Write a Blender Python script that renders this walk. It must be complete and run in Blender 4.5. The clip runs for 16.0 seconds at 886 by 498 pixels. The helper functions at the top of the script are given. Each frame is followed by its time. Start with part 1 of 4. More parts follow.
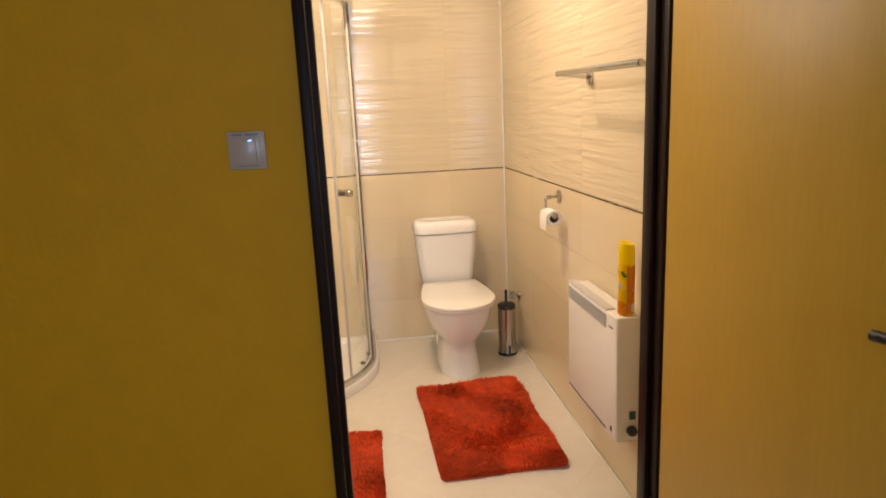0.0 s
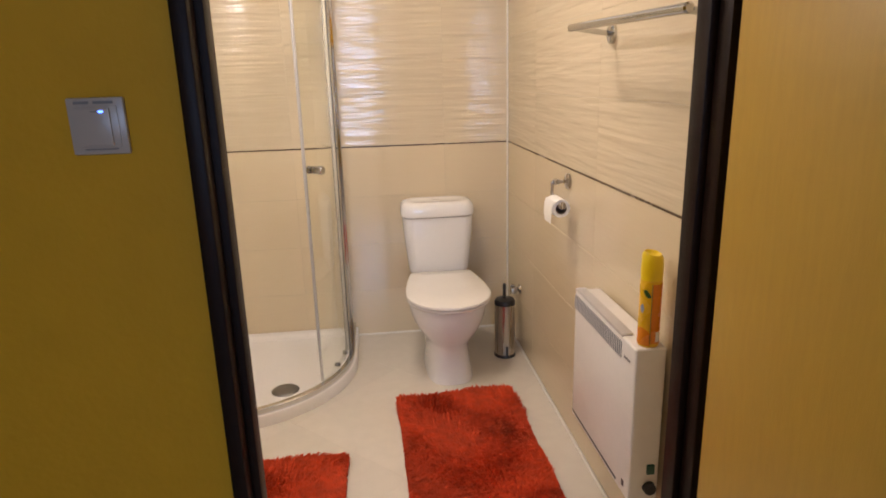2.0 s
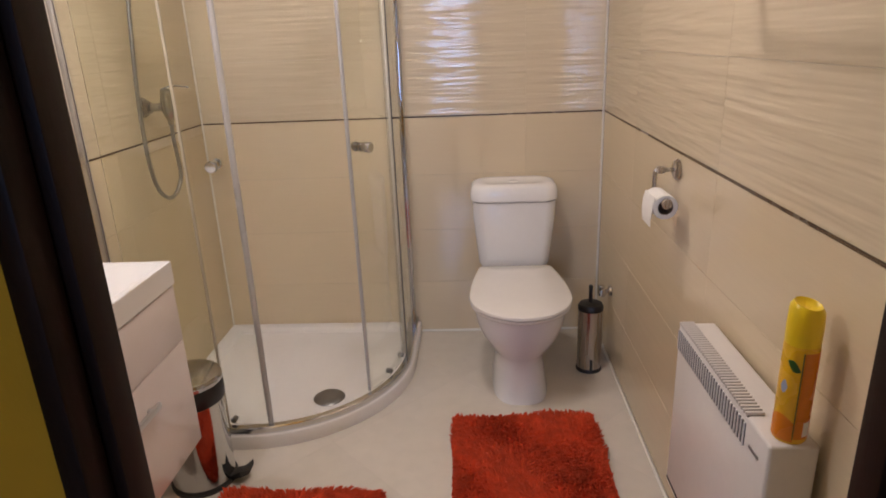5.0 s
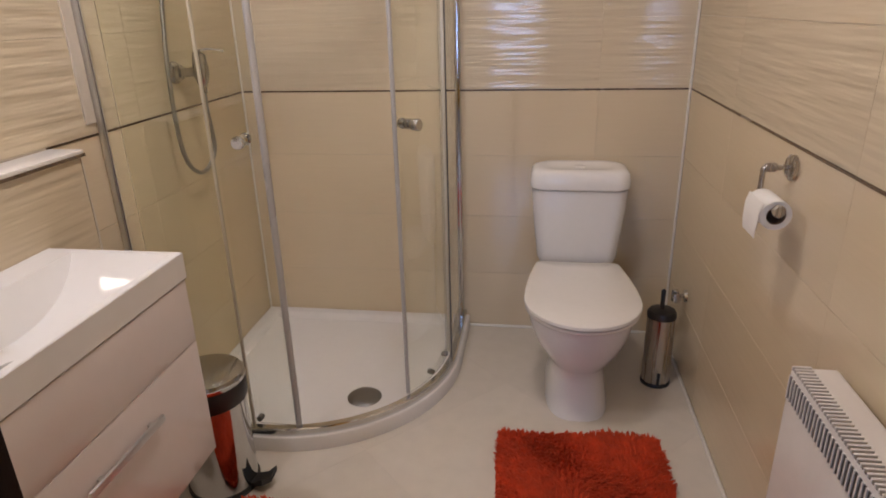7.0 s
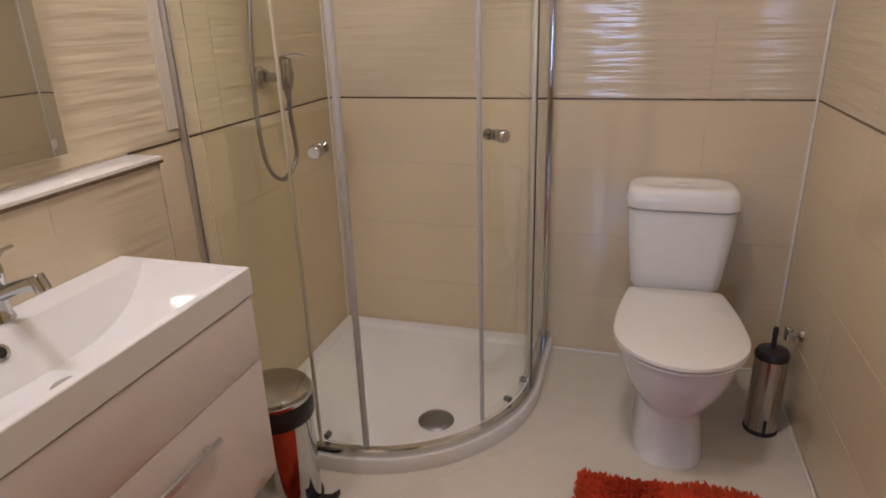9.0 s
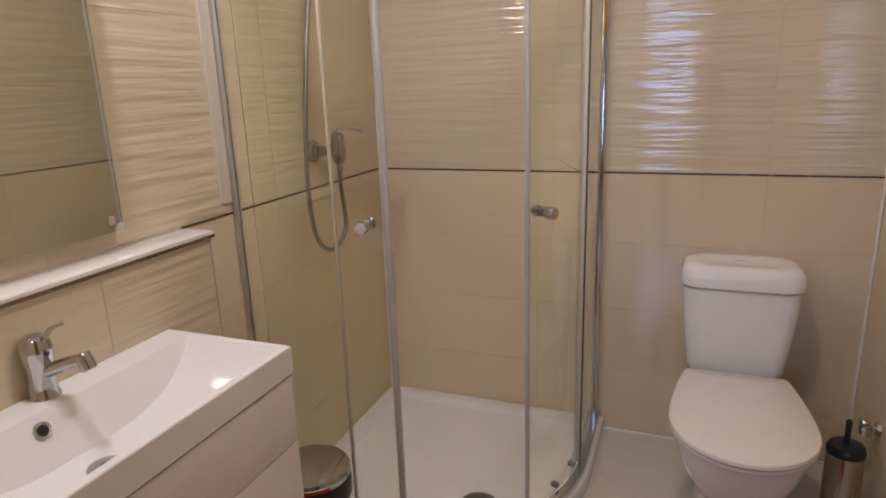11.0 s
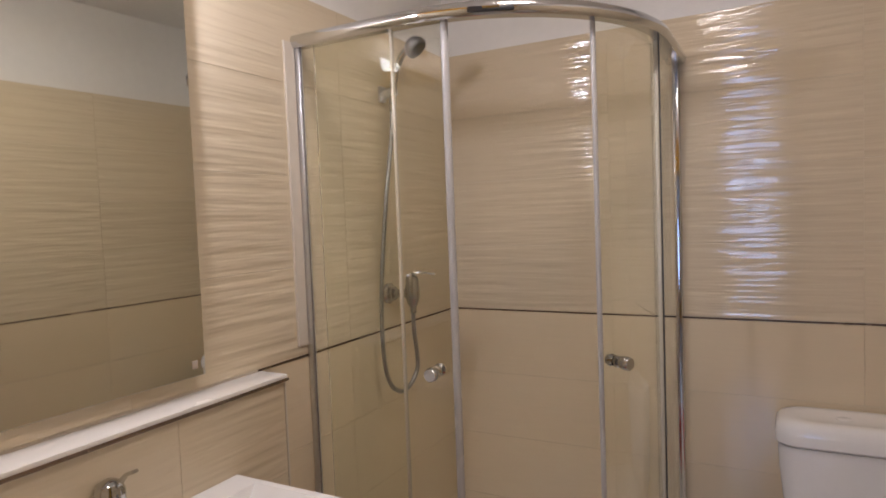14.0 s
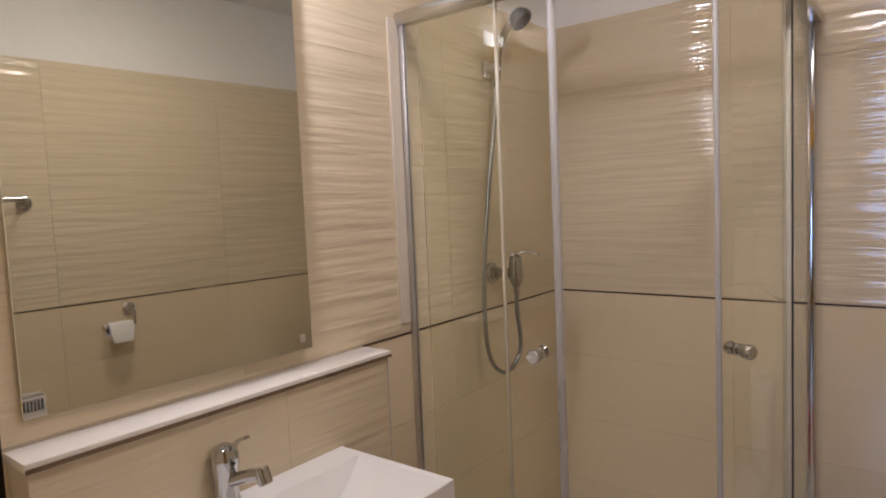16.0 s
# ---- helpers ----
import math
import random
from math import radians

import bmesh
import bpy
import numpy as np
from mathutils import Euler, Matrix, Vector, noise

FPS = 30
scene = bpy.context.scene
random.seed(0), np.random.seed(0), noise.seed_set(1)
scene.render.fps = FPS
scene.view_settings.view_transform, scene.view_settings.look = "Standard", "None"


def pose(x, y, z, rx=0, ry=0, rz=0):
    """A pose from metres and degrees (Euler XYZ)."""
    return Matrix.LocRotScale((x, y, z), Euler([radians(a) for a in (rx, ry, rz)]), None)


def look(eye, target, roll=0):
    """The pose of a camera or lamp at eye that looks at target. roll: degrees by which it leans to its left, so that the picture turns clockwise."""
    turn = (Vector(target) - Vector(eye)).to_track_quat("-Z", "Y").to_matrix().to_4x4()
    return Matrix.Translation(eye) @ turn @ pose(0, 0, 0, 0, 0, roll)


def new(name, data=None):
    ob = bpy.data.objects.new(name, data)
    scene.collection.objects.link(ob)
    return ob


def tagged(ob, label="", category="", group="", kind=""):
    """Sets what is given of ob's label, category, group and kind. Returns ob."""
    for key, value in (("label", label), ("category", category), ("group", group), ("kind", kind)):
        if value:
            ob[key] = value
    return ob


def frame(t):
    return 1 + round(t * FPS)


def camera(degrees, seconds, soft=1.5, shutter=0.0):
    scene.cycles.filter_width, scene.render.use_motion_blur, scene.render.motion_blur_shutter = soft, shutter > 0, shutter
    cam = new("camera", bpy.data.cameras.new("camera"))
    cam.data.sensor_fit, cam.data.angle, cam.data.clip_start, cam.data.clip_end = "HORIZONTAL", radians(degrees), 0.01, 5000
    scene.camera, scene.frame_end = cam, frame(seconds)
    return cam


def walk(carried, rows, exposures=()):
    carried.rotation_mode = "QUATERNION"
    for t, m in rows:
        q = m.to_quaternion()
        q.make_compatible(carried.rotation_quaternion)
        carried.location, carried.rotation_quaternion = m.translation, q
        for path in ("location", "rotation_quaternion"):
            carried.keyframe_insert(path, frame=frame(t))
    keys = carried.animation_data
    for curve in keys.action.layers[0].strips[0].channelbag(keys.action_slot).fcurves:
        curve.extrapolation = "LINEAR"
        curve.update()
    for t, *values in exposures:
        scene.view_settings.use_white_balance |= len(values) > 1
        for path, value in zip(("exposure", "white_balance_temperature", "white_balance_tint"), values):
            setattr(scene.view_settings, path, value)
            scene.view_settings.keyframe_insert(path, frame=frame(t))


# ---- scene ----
LENS = 70.4
cam = camera(LENS, 16.0, soft=1.8)
PATH = [
    (0, (0.053, -0.109, 1.329), (0.283, 1.674, 0.939), -2.7),
    (0.5, (0.093, -0.020, 1.328), (0.329, 1.758, 0.920), -2.3),
    (1, (0.138, 0.098, 1.320), (0.380, 1.869, 0.880), -1.7),
    (1.5, (0.183, 0.227, 1.322), (0.397, 1.994, 0.852), -1.2),
    (2, (0.211, 0.335, 1.324), (0.404, 2.099, 0.838), -1.6),
    (2.5, (0.239, 0.431, 1.319), (0.414, 2.191, 0.812), -1.9),
    (3, (0.263, 0.538, 1.318), (0.394, 2.293, 0.778), -1.9),
    (3.5, (0.298, 0.612, 1.315), (0.373, 2.363, 0.754), -1.8),
    (4, (0.329, 0.664, 1.317), (0.329, 2.416, 0.755), -1.9),
    (6.5, (0.372, 1.018, 1.295), (0.171, 2.731, 0.653), -2.1),
    (7, (0.350, 1.067, 1.294), (0.092, 2.766, 0.635), -1.5),
    (7.5, (0.356, 1.112, 1.290), (0.014, 2.791, 0.619), -1.5),
    (8, (0.345, 1.153, 1.286), (-0.063, 2.820, 0.624), -1.6),
    (10.5, (0.333, 1.238, 1.315), (-0.281, 2.886, 0.773), -2.0),
    (11, (0.335, 1.248, 1.326), (-0.318, 2.902, 0.853), -2.0),
    (11.5, (0.339, 1.255, 1.329), (-0.354, 2.910, 0.918), -2.2),
    (12, (0.345, 1.256, 1.346), (-0.398, 2.903, 0.999), -2.5),
    (12.5, (0.349, 1.258, 1.357), (-0.420, 2.904, 1.068), -2.5),
    (13, (0.351, 1.257, 1.367), (-0.454, 2.895, 1.135), -2.3),
    (13.5, (0.358, 1.254, 1.375), (-0.489, 2.879, 1.206), -2.7),
    (14, (0.355, 1.254, 1.377), (-0.514, 2.872, 1.278), -2.2),
    (14.5, (0.349, 1.261, 1.369), (-0.567, 2.855, 1.282), -2.1),
    (15, (0.351, 1.274, 1.371), (-0.640, 2.822, 1.285), -2.1),
    (15.5, (0.352, 1.277, 1.363), (-0.701, 2.782, 1.266), -2.5),
    (16, (0.342, 1.287, 1.365), (-0.785, 2.734, 1.226), -2.5),
]
EXPOSURES = [(0, 0.78, 8400, 12), (1, 0.68, 7950, 12), (1.5, 0.61, 7300, 12), (3, 0.29, 6380, 14), (4, 0.19, 6250, 15), (7, -0.10, 6130, 15), (11, -0.25, 6100, 16), (14, -0.37, 6050, 15), (16, -0.37, 6050, 15)]
walk(cam, [(t, look(eye, target, roll)) for t, eye, target, roll in PATH], EXPOSURES)

# ---- plan, in metres ----
XL, XR, YB, YF = -0.816, 0.905, 3.50, 1.382       # bathroom: left, right, back and front wall
YC = 1.325                                        # corridor face of the front wall
TILE, LINE, TOP = 0.25, 1.0, 2.0                  # tile height, dark strip, top of the tiling
CEIL = 2.40
CX0, CX1, CY0 = -1.45, 1.30, -2.60                # corridor
DX0, DX1, DH = -0.020, 0.762, 2.02                # door opening between the jambs

DEEP = 0.0020                                     # how far the tiles stand out from their joints

# ---- world and lamps ----
world = bpy.data.worlds.new("world")
scene.world = world
world.use_nodes = True
sky = world.node_tree.nodes.new("ShaderNodeTexSky")
sky.sky_type, sky.sun_disc = "NISHITA", False
sky.sun_elevation, sky.sun_rotation = radians(35), radians(200)
world.node_tree.links.new(sky.outputs[0], world.node_tree.nodes["Background"].inputs[0])
world.node_tree.nodes["Background"].inputs[1].default_value = 0.08


def area_lamp(name, m, size, size_y, watts, color, shape="RECTANGLE"):
    data = bpy.data.lights.new(name, "AREA")
    data.shape, data.size, data.energy, data.color = shape, size, watts, color
    if shape == "RECTANGLE":
        data.size_y = size_y
    ob = new(name, data)
    ob.matrix_world = m
    return ob


CEILING_LAMP = (0.12, 2.33)
MIRROR_LAMP = (-0.665, 1.97, 1.955)
area_lamp("ceiling_lamp_light", look((*CEILING_LAMP, CEIL - 0.095), (*CEILING_LAMP, 0)), 0.22, 0, 5.6, (1.0, 0.88, 0.78), "DISK")
bulb = bpy.data.lights.new("mirror_lamp_light", "POINT")
bulb.energy, bulb.color, bulb.shadow_soft_size = 14.5, (0.92, 0.90, 0.97), 0.034
new("mirror_lamp_light", bulb).matrix_world = pose(*MIRROR_LAMP)
area_lamp("window_daylight", look((0.08, CY0 + 0.04, 1.45), (0.10, 1.0, 1.2)), 0.48, 1.16, 24, (0.38, 0.58, 1.0))


# ---- materials ----
def nodes_of(name):
    m = bpy.data.materials.new(name)
    m.use_nodes = True
    t = m.node_tree
    return m, t, t.nodes["Principled BSDF"]


def shade(name, color, rough=0.5, metal=0.0, spread=0.06, grain=40.0, bump=0.0, bump_scale=200.0, coat=0.0, rough_spread=0.05, piece=0.0, squash=(1, 1, 1)):
    """Paint, ceramic, metal or wood: colour mottled at two scales, uneven gloss and fine relief."""
    m, t, p = nodes_of(name)
    n, l = t.nodes.new, t.links.new
    co = n("ShaderNodeTexCoord")
    mp = n("ShaderNodeMapping")
    mp.inputs["Scale"].default_value = squash
    l(co.outputs["Object"], mp.inputs[0])
    big, fine = n("ShaderNodeTexNoise"), n("ShaderNodeTexNoise")
    big.inputs["Scale"].default_value, fine.inputs["Scale"].default_value = grain / 12, grain
    big.inputs["Detail"].default_value = fine.inputs["Detail"].default_value = 4
    l(mp.outputs[0], big.inputs[0])
    l(mp.outputs[0], fine.inputs[0])
    add = n("ShaderNodeMath")
    add.operation = "ADD"
    l(big.outputs[0], add.inputs[0])
    l(fine.outputs[0], add.inputs[1])
    rng = n("ShaderNodeMapRange")
    rng.inputs[1].default_value, rng.inputs[2].default_value = 0.6, 1.4
    rng.inputs[3].default_value, rng.inputs[4].default_value = 1 - spread, 1 + spread
    l(add.outputs[0], rng.inputs[0])
    hsv = n("ShaderNodeHueSaturation")
    hsv.inputs["Color"].default_value = (*color, 1)
    value = rng.outputs[0]
    if piece:
        info, per = n("ShaderNodeObjectInfo"), n("ShaderNodeMapRange")
        per.inputs[3].default_value, per.inputs[4].default_value = 1 - piece, 1 + piece
        l(info.outputs["Random"], per.inputs[0])
        mul = n("ShaderNodeMath")
        mul.operation = "MULTIPLY"
        l(value, mul.inputs[0])
        l(per.outputs[0], mul.inputs[1])
        value = mul.outputs[0]
    l(value, hsv.inputs["Value"])
    l(hsv.outputs[0], p.inputs["Base Color"])
    rr = n("ShaderNodeMapRange")
    rr.inputs[1].default_value, rr.inputs[2].default_value = 0.3, 0.7
    rr.inputs[3].default_value, rr.inputs[4].default_value = max(0.02, rough - rough_spread), rough + rough_spread
    l(big.outputs[0], rr.inputs[0])
    l(rr.outputs[0], p.inputs["Roughness"])
    p.inputs["Metallic"].default_value, p.inputs["Coat Weight"].default_value = metal, coat
    if bump:
        bn, b = n("ShaderNodeTexNoise"), n("ShaderNodeBump")
        bn.inputs["Scale"].default_value, bn.inputs["Detail"].default_value = bump_scale, 3
        b.inputs["Distance"].default_value, b.inputs["Strength"].default_value = bump, 1.0
        l(mp.outputs[0], bn.inputs[0])
        l(bn.outputs[0], b.inputs["Height"])
        l(b.outputs[0], p.inputs["Normal"])
    return m


def tile_shade(name, color, rough, waves):
    """Glazed wall tile. waves: depth in metres of the long horizontal ripples pressed into it."""
    m, t, p = nodes_of(name)
    n, l = t.nodes.new, t.links.new
    co, info = n("ShaderNodeTexCoord"), n("ShaderNodeObjectInfo")
    shift, join = n("ShaderNodeVectorMath"), n("ShaderNodeCombineXYZ")
    shift.operation = "ADD"
    off = n("ShaderNodeMath")
    off.operation = "MULTIPLY"
    off.inputs[1].default_value = 37.0
    l(info.outputs["Random"], off.inputs[0])
    l(off.outputs[0], join.inputs[0])
    l(off.outputs[0], join.inputs[1])
    l(co.outputs["Object"], shift.inputs[0])
    l(join.outputs[0], shift.inputs[1])

    def noise_of(scale, detail):
        mp, tex = n("ShaderNodeMapping"), n("ShaderNodeTexNoise")
        mp.inputs["Scale"].default_value = scale
        tex.inputs["Scale"].default_value, tex.inputs["Detail"].default_value = 1.0, detail
        l(shift.outputs[0], mp.inputs[0])
        l(mp.outputs[0], tex.inputs[0])
        return tex.outputs[0]

    streak = noise_of((6, 6, 160), 4)
    per = n("ShaderNodeMath")
    per.operation = "MULTIPLY_ADD"
    per.inputs[1].default_value, per.inputs[2].default_value = 0.06, 0.955
    l(streak, per.inputs[0])
    mul = n("ShaderNodeMath")
    mul.operation = "MULTIPLY"
    tone = n("ShaderNodeMapRange")
    tone.inputs[3].default_value, tone.inputs[4].default_value = 0.97, 1.03
    l(info.outputs["Random"], tone.inputs[0])
    l(per.outputs[0], mul.inputs[0])
    l(tone.outputs[0], mul.inputs[1])
    hsv = n("ShaderNodeHueSaturation")
    hsv.inputs["Color"].default_value = (*color, 1)
    l(mul.outputs[0], hsv.inputs["Value"])
    l(hsv.outputs[0], p.inputs["Base Color"])
    p.inputs["Roughness"].default_value = rough
    b2 = n("ShaderNodeBump")
    b2.inputs["Distance"].default_value, b2.inputs["Strength"].default_value = 0.00014, 1.0
    l(streak, b2.inputs["Height"])
    if waves:
        b = n("ShaderNodeBump")
        b.inputs["Distance"].default_value, b.inputs["Strength"].default_value = waves, 1.0
        l(noise_of((2.6, 2.6, 40), 1.8), b.inputs["Height"])
        l(b.outputs[0], b2.inputs["Normal"])
    l(b2.outputs[0], p.inputs["Normal"])
    return m


def glass_shade(name, tint):
    m, t, p = nodes_of(name)
    p.inputs["Base Color"].default_value = (*tint, 1)
    p.inputs["Roughness"].default_value, p.inputs["IOR"].default_value, p.inputs["Transmission Weight"].default_value = 0.0, 1.45, 1.0
    return m


def glow_shade(name, color, strength):
    m, t, p = nodes_of(name)
    p.inputs["Base Color"].default_value = (*color, 1)
    p.inputs["Emission Color"].default_value, p.inputs["Emission Strength"].default_value = (*color, 1), strength
    return m


M_TILE = tile_shade("tile_glazed_cream", (0.695, 0.575, 0.392), 0.11, 0.0006)
M_WAVE = tile_shade("tile_wavy_cream", (0.655, 0.552, 0.390), 0.065, 0.0060)
M_GROUT = shade("grout_cream", (0.58, 0.49, 0.38), 0.85, spread=0.08, bump=0.0006, bump_scale=400)
M_JOINT = shade("joint_and_plaster_cream", (0.60, 0.53, 0.43), 0.8, spread=0.04, grain=30, bump=0.0004, bump_scale=120)
M_SILICONE = shade("silicone_white", (0.78, 0.74, 0.66), 0.4, spread=0.04)
M_FLOOR = shade("floor_tile_cream", (0.66, 0.60, 0.51), 0.16, spread=0.05, grain=18, bump=0.0002, bump_scale=60, piece=0.02)
M_STRIP = shade("tile_strip_bronze", (0.25, 0.185, 0.135), 0.25, metal=0.8, spread=0.1)
M_PLASTER = shade("plaster_white", (0.80, 0.78, 0.74), 0.85, spread=0.03, grain=30, bump=0.0006, bump_scale=90)
M_MUSTARD = shade("paint_mustard", (0.585, 0.302, 0.012), 0.60, spread=0.06, grain=14, bump=0.0008, bump_scale=70)
M_MUSTARD.node_tree.nodes["Principled BSDF"].inputs["Specular IOR Level"].default_value = 0.25
M_LEAF = shade("door_gold_veneer", (0.52, 0.305, 0.040), 0.38, spread=0.07, grain=30, bump=0.0003, bump_scale=160, squash=(4, 4, 0.4))
M_DARKWOOD = shade("varnish_dark_brown", (0.014, 0.006, 0.0035), 0.42, spread=0.35, grain=60, coat=0.0, squash=(6, 6, 0.6), bump=0.0002)
M_DARKWOOD.node_tree.nodes["Principled BSDF"].inputs["Specular IOR Level"].default_value = 0.13
M_RAIL = shade("bright_rail_metal", (0.62, 0.62, 0.62), 0.13, metal=1.0, spread=0.04, rough_spread=0.04)
M_CHROME = shade("chrome", (0.56, 0.56, 0.56), 0.07, metal=1.0, spread=0.03, rough_spread=0.03)
M_ALU = shade("polished_aluminium", (0.66, 0.66, 0.66), 0.33, metal=1.0, spread=0.05, rough_spread=0.05)
M_FITTING = shade("fitting_dark_chrome", (0.47, 0.46, 0.45), 0.09, metal=1.0, spread=0.04, rough_spread=0.03)
M_STEEL = shade("brushed_steel", (0.50, 0.46, 0.42), 0.28, metal=1.0, spread=0.10, grain=120, squash=(8, 8, 0.3))
M_CERAMIC = shade("ceramic_white", (0.82, 0.80, 0.77), 0.07, spread=0.015, coat=0.0, rough_spread=0.02)
M_SEAT = shade("seat_plastic_white", (0.80, 0.76, 0.70), 0.24, spread=0.02)
M_ACRYLIC = shade("tray_acrylic_white", (0.78, 0.75, 0.71), 0.14, spread=0.02)
M_LACQUER = shade("cabinet_lacquer_white", (0.76, 0.68, 0.65), 0.13, spread=0.015, coat=0.3)
M_HEATER = shade("heater_enamel_white", (0.78, 0.73, 0.68), 0.32, spread=0.03)
# dark grey that stands in for shade inside the heater's slots
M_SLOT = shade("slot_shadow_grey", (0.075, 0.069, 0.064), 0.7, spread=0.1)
M_BLACK = shade("black_plastic", (0.015, 0.014, 0.014), 0.35, spread=0.2)
M_GREEN = shade("switch_green_plastic", (0.015, 0.07, 0.045), 0.3, spread=0.1)
M_PAPER = shade("tissue_paper_white", (0.82, 0.79, 0.74), 0.9, spread=0.04, bump=0.0008, bump_scale=120)
M_CARD = shade("cardboard_core", (0.16, 0.11, 0.07), 0.9, spread=0.1)
M_YELLOW = shade("can_cap_yellow", (0.85, 0.60, 0.01), 0.3, spread=0.03)
M_CANBODY = shade("can_print_yellow", (0.80, 0.46, 0.015), 0.28, spread=0.10, grain=60)
M_CANORANGE = shade("can_print_orange", (0.72, 0.22, 0.01), 0.28, spread=0.10, grain=60)
M_CANBLUE = shade("can_print_blue", (0.35, 0.42, 0.62), 0.35, spread=0.1)
M_CANGREEN = shade("can_print_green", (0.03, 0.10, 0.015), 0.35, spread=0.1)
M_SWITCH = shade("switch_plastic_white", (0.44, 0.37, 0.31), 0.3, spread=0.02)
M_MARK = shade("print_grey", (0.20, 0.18, 0.17), 0.5, spread=0.05)
M_PILE = shade("rug_pile_red", (0.60, 0.054, 0.007), 0.85, spread=0.36, grain=30)
M_RUGBASE = shade("rug_backing_red", (0.60, 0.05, 0.012), 0.9, spread=0.15, grain=60)
M_MIRROR = shade("mirror_silvering", (0.78, 0.79, 0.72), 0.02, metal=1.0, spread=0.004, rough_spread=0.004)
M_GLASS = glass_shade("shower_glass", (0.966, 0.972, 0.916))
M_PANE = glass_shade("window_glass", (0.98, 0.99, 1.0))
M_LED = glow_shade("switch_led_blue", (0.06, 0.16, 1.0), 5.0)
M_DIFFUSER = glow_shade("lamp_opal_glass", (1.0, 0.88, 0.78), 24.0)
M_SATIN = shade("satin_steel", (0.46, 0.44, 0.42), 0.13, metal=1.0, spread=0.05, grain=20)
M_SEAL = shade("seal_pale_plastic", (0.46, 0.45, 0.44), 0.30, spread=0.04)
M_CLEAR = shade("seal_clear_cream", (0.50, 0.45, 0.34), 0.22, spread=0.04)
M_HEAD = shade("spray_head_grey", (0.17, 0.165, 0.16), 0.30, metal=0.6, spread=0.06)
M_DRAIN = shade("drain_dull_metal", (0.22, 0.21, 0.20), 0.32, metal=0.8, spread=0.06)
M_FACE = shade("spray_face_grey", (0.07, 0.068, 0.065), 0.6, spread=0.25, grain=400)
M_HOSE = shade("hose_steel", (0.28, 0.27, 0.25), 0.42, metal=1.0, spread=0.15, grain=300)


# ---- mesh helpers ----
def finish(name, bm, material, parent=None, label="", smooth=False, m=None):
    me = bpy.data.meshes.new(name)
    bmesh.ops.recalc_face_normals(bm, faces=bm.faces[:])
    bm.to_mesh(me)
    bm.free()
    me.materials.append(material)
    if smooth:
        me.shade_smooth()
        me.set_sharp_from_angle(angle=radians(40))
    ob = new(name, me)
    if parent:
        ob.parent = parent
    if m is not None:
        ob.matrix_local = m
    if label:
        tagged(ob, label)
    return ob


def part(name, bm, material, parent, label="", smooth=True, m=None):
    return finish(name, bm, material, parent, label, smooth, m)


def thing(name, label, category, at=(0, 0, 0), rz=0, group="", kind=""):
    ob = new(name)
    ob.matrix_world = pose(*at, 0, 0, rz)
    return tagged(ob, label, category, group, kind)


def setting(name, bm, material, label, smooth=False):
    return tagged(finish(name, bm, material, None, "", smooth), label, name.split("_")[0], "", "structure")


def box(x0, x1, y0, y1, z0, z1, bevel=0.0, segments=2, bm=None):
    b = bmesh.new()
    bmesh.ops.create_cube(b, size=1, matrix=Matrix.Translation(((x0 + x1) / 2, (y0 + y1) / 2, (z0 + z1) / 2)) @ Matrix.Diagonal((x1 - x0, y1 - y0, z1 - z0, 1)))
    if bevel:
        bmesh.ops.bevel(b, geom=b.edges[:], offset=bevel, segments=segments, profile=0.5, affect="EDGES")
    return b if bm is None else join(bm, b)


def join(a, b):
    tmp = bpy.data.meshes.new("tmp")
    b.to_mesh(tmp)
    b.free()
    a.from_mesh(tmp)
    bpy.data.meshes.remove(tmp)
    return a


def lathe(profile, steps=32, m=None):
    """Turns (radius, z) pairs round the z axis."""
    b = bmesh.new()
    rings = []
    for r, z in profile:
        if r < 1e-6:
            rings.append([b.verts.new((0, 0, z))])
        else:
            rings.append([b.verts.new((r * math.cos(2 * math.pi * i / steps), r * math.sin(2 * math.pi * i / steps), z)) for i in range(steps)])
    for lo, hi in zip(rings, rings[1:]):
        for i in range(steps):
            j = (i + 1) % steps
            q = [lo[i % len(lo)], lo[j % len(lo)], hi[j % len(hi)], hi[i % len(hi)]]
            q = [v for k, v in enumerate(q) if v not in q[:k]]
            if len(q) > 2:
                b.faces.new(q)
    if m is not None:
        bmesh.ops.transform(b, matrix=m, verts=b.verts[:])
    return b


def rod(a, c, r, steps=20, bevel=0.0):
    """A capped round bar from a to c."""
    a, c = Vector(a), Vector(c)
    d = (c - a).length
    e = bevel
    prof = [(0, 0), (r - e, 0), (r, e), (r, d - e), (r - e, d), (0, d)] if e else [(0, 0), (r, 0), (r, d), (0, d)]
    return lathe(prof, steps, Matrix.Translation(a) @ (c - a).to_track_quat("Z", "Y").to_matrix().to_4x4())


def smooth_path(points, per=8):
    """Points glided through by a Catmull-Rom curve."""
    pts = [Vector(p) for p in points]
    ext = [2 * pts[0] - pts[1], *pts, 2 * pts[-1] - pts[-2]]
    out = []
    for i in range(1, len(ext) - 2):
        p0, p1, p2, p3 = ext[i - 1:i + 3]
        for k in range(per):
            t = k / per
            out.append(0.5 * (2 * p1 + (p2 - p0) * t + (2 * p0 - 5 * p1 + 4 * p2 - p3) * t * t + (3 * p1 - p0 - 3 * p2 + p3) * t ** 3))
    return out + [pts[-1]]


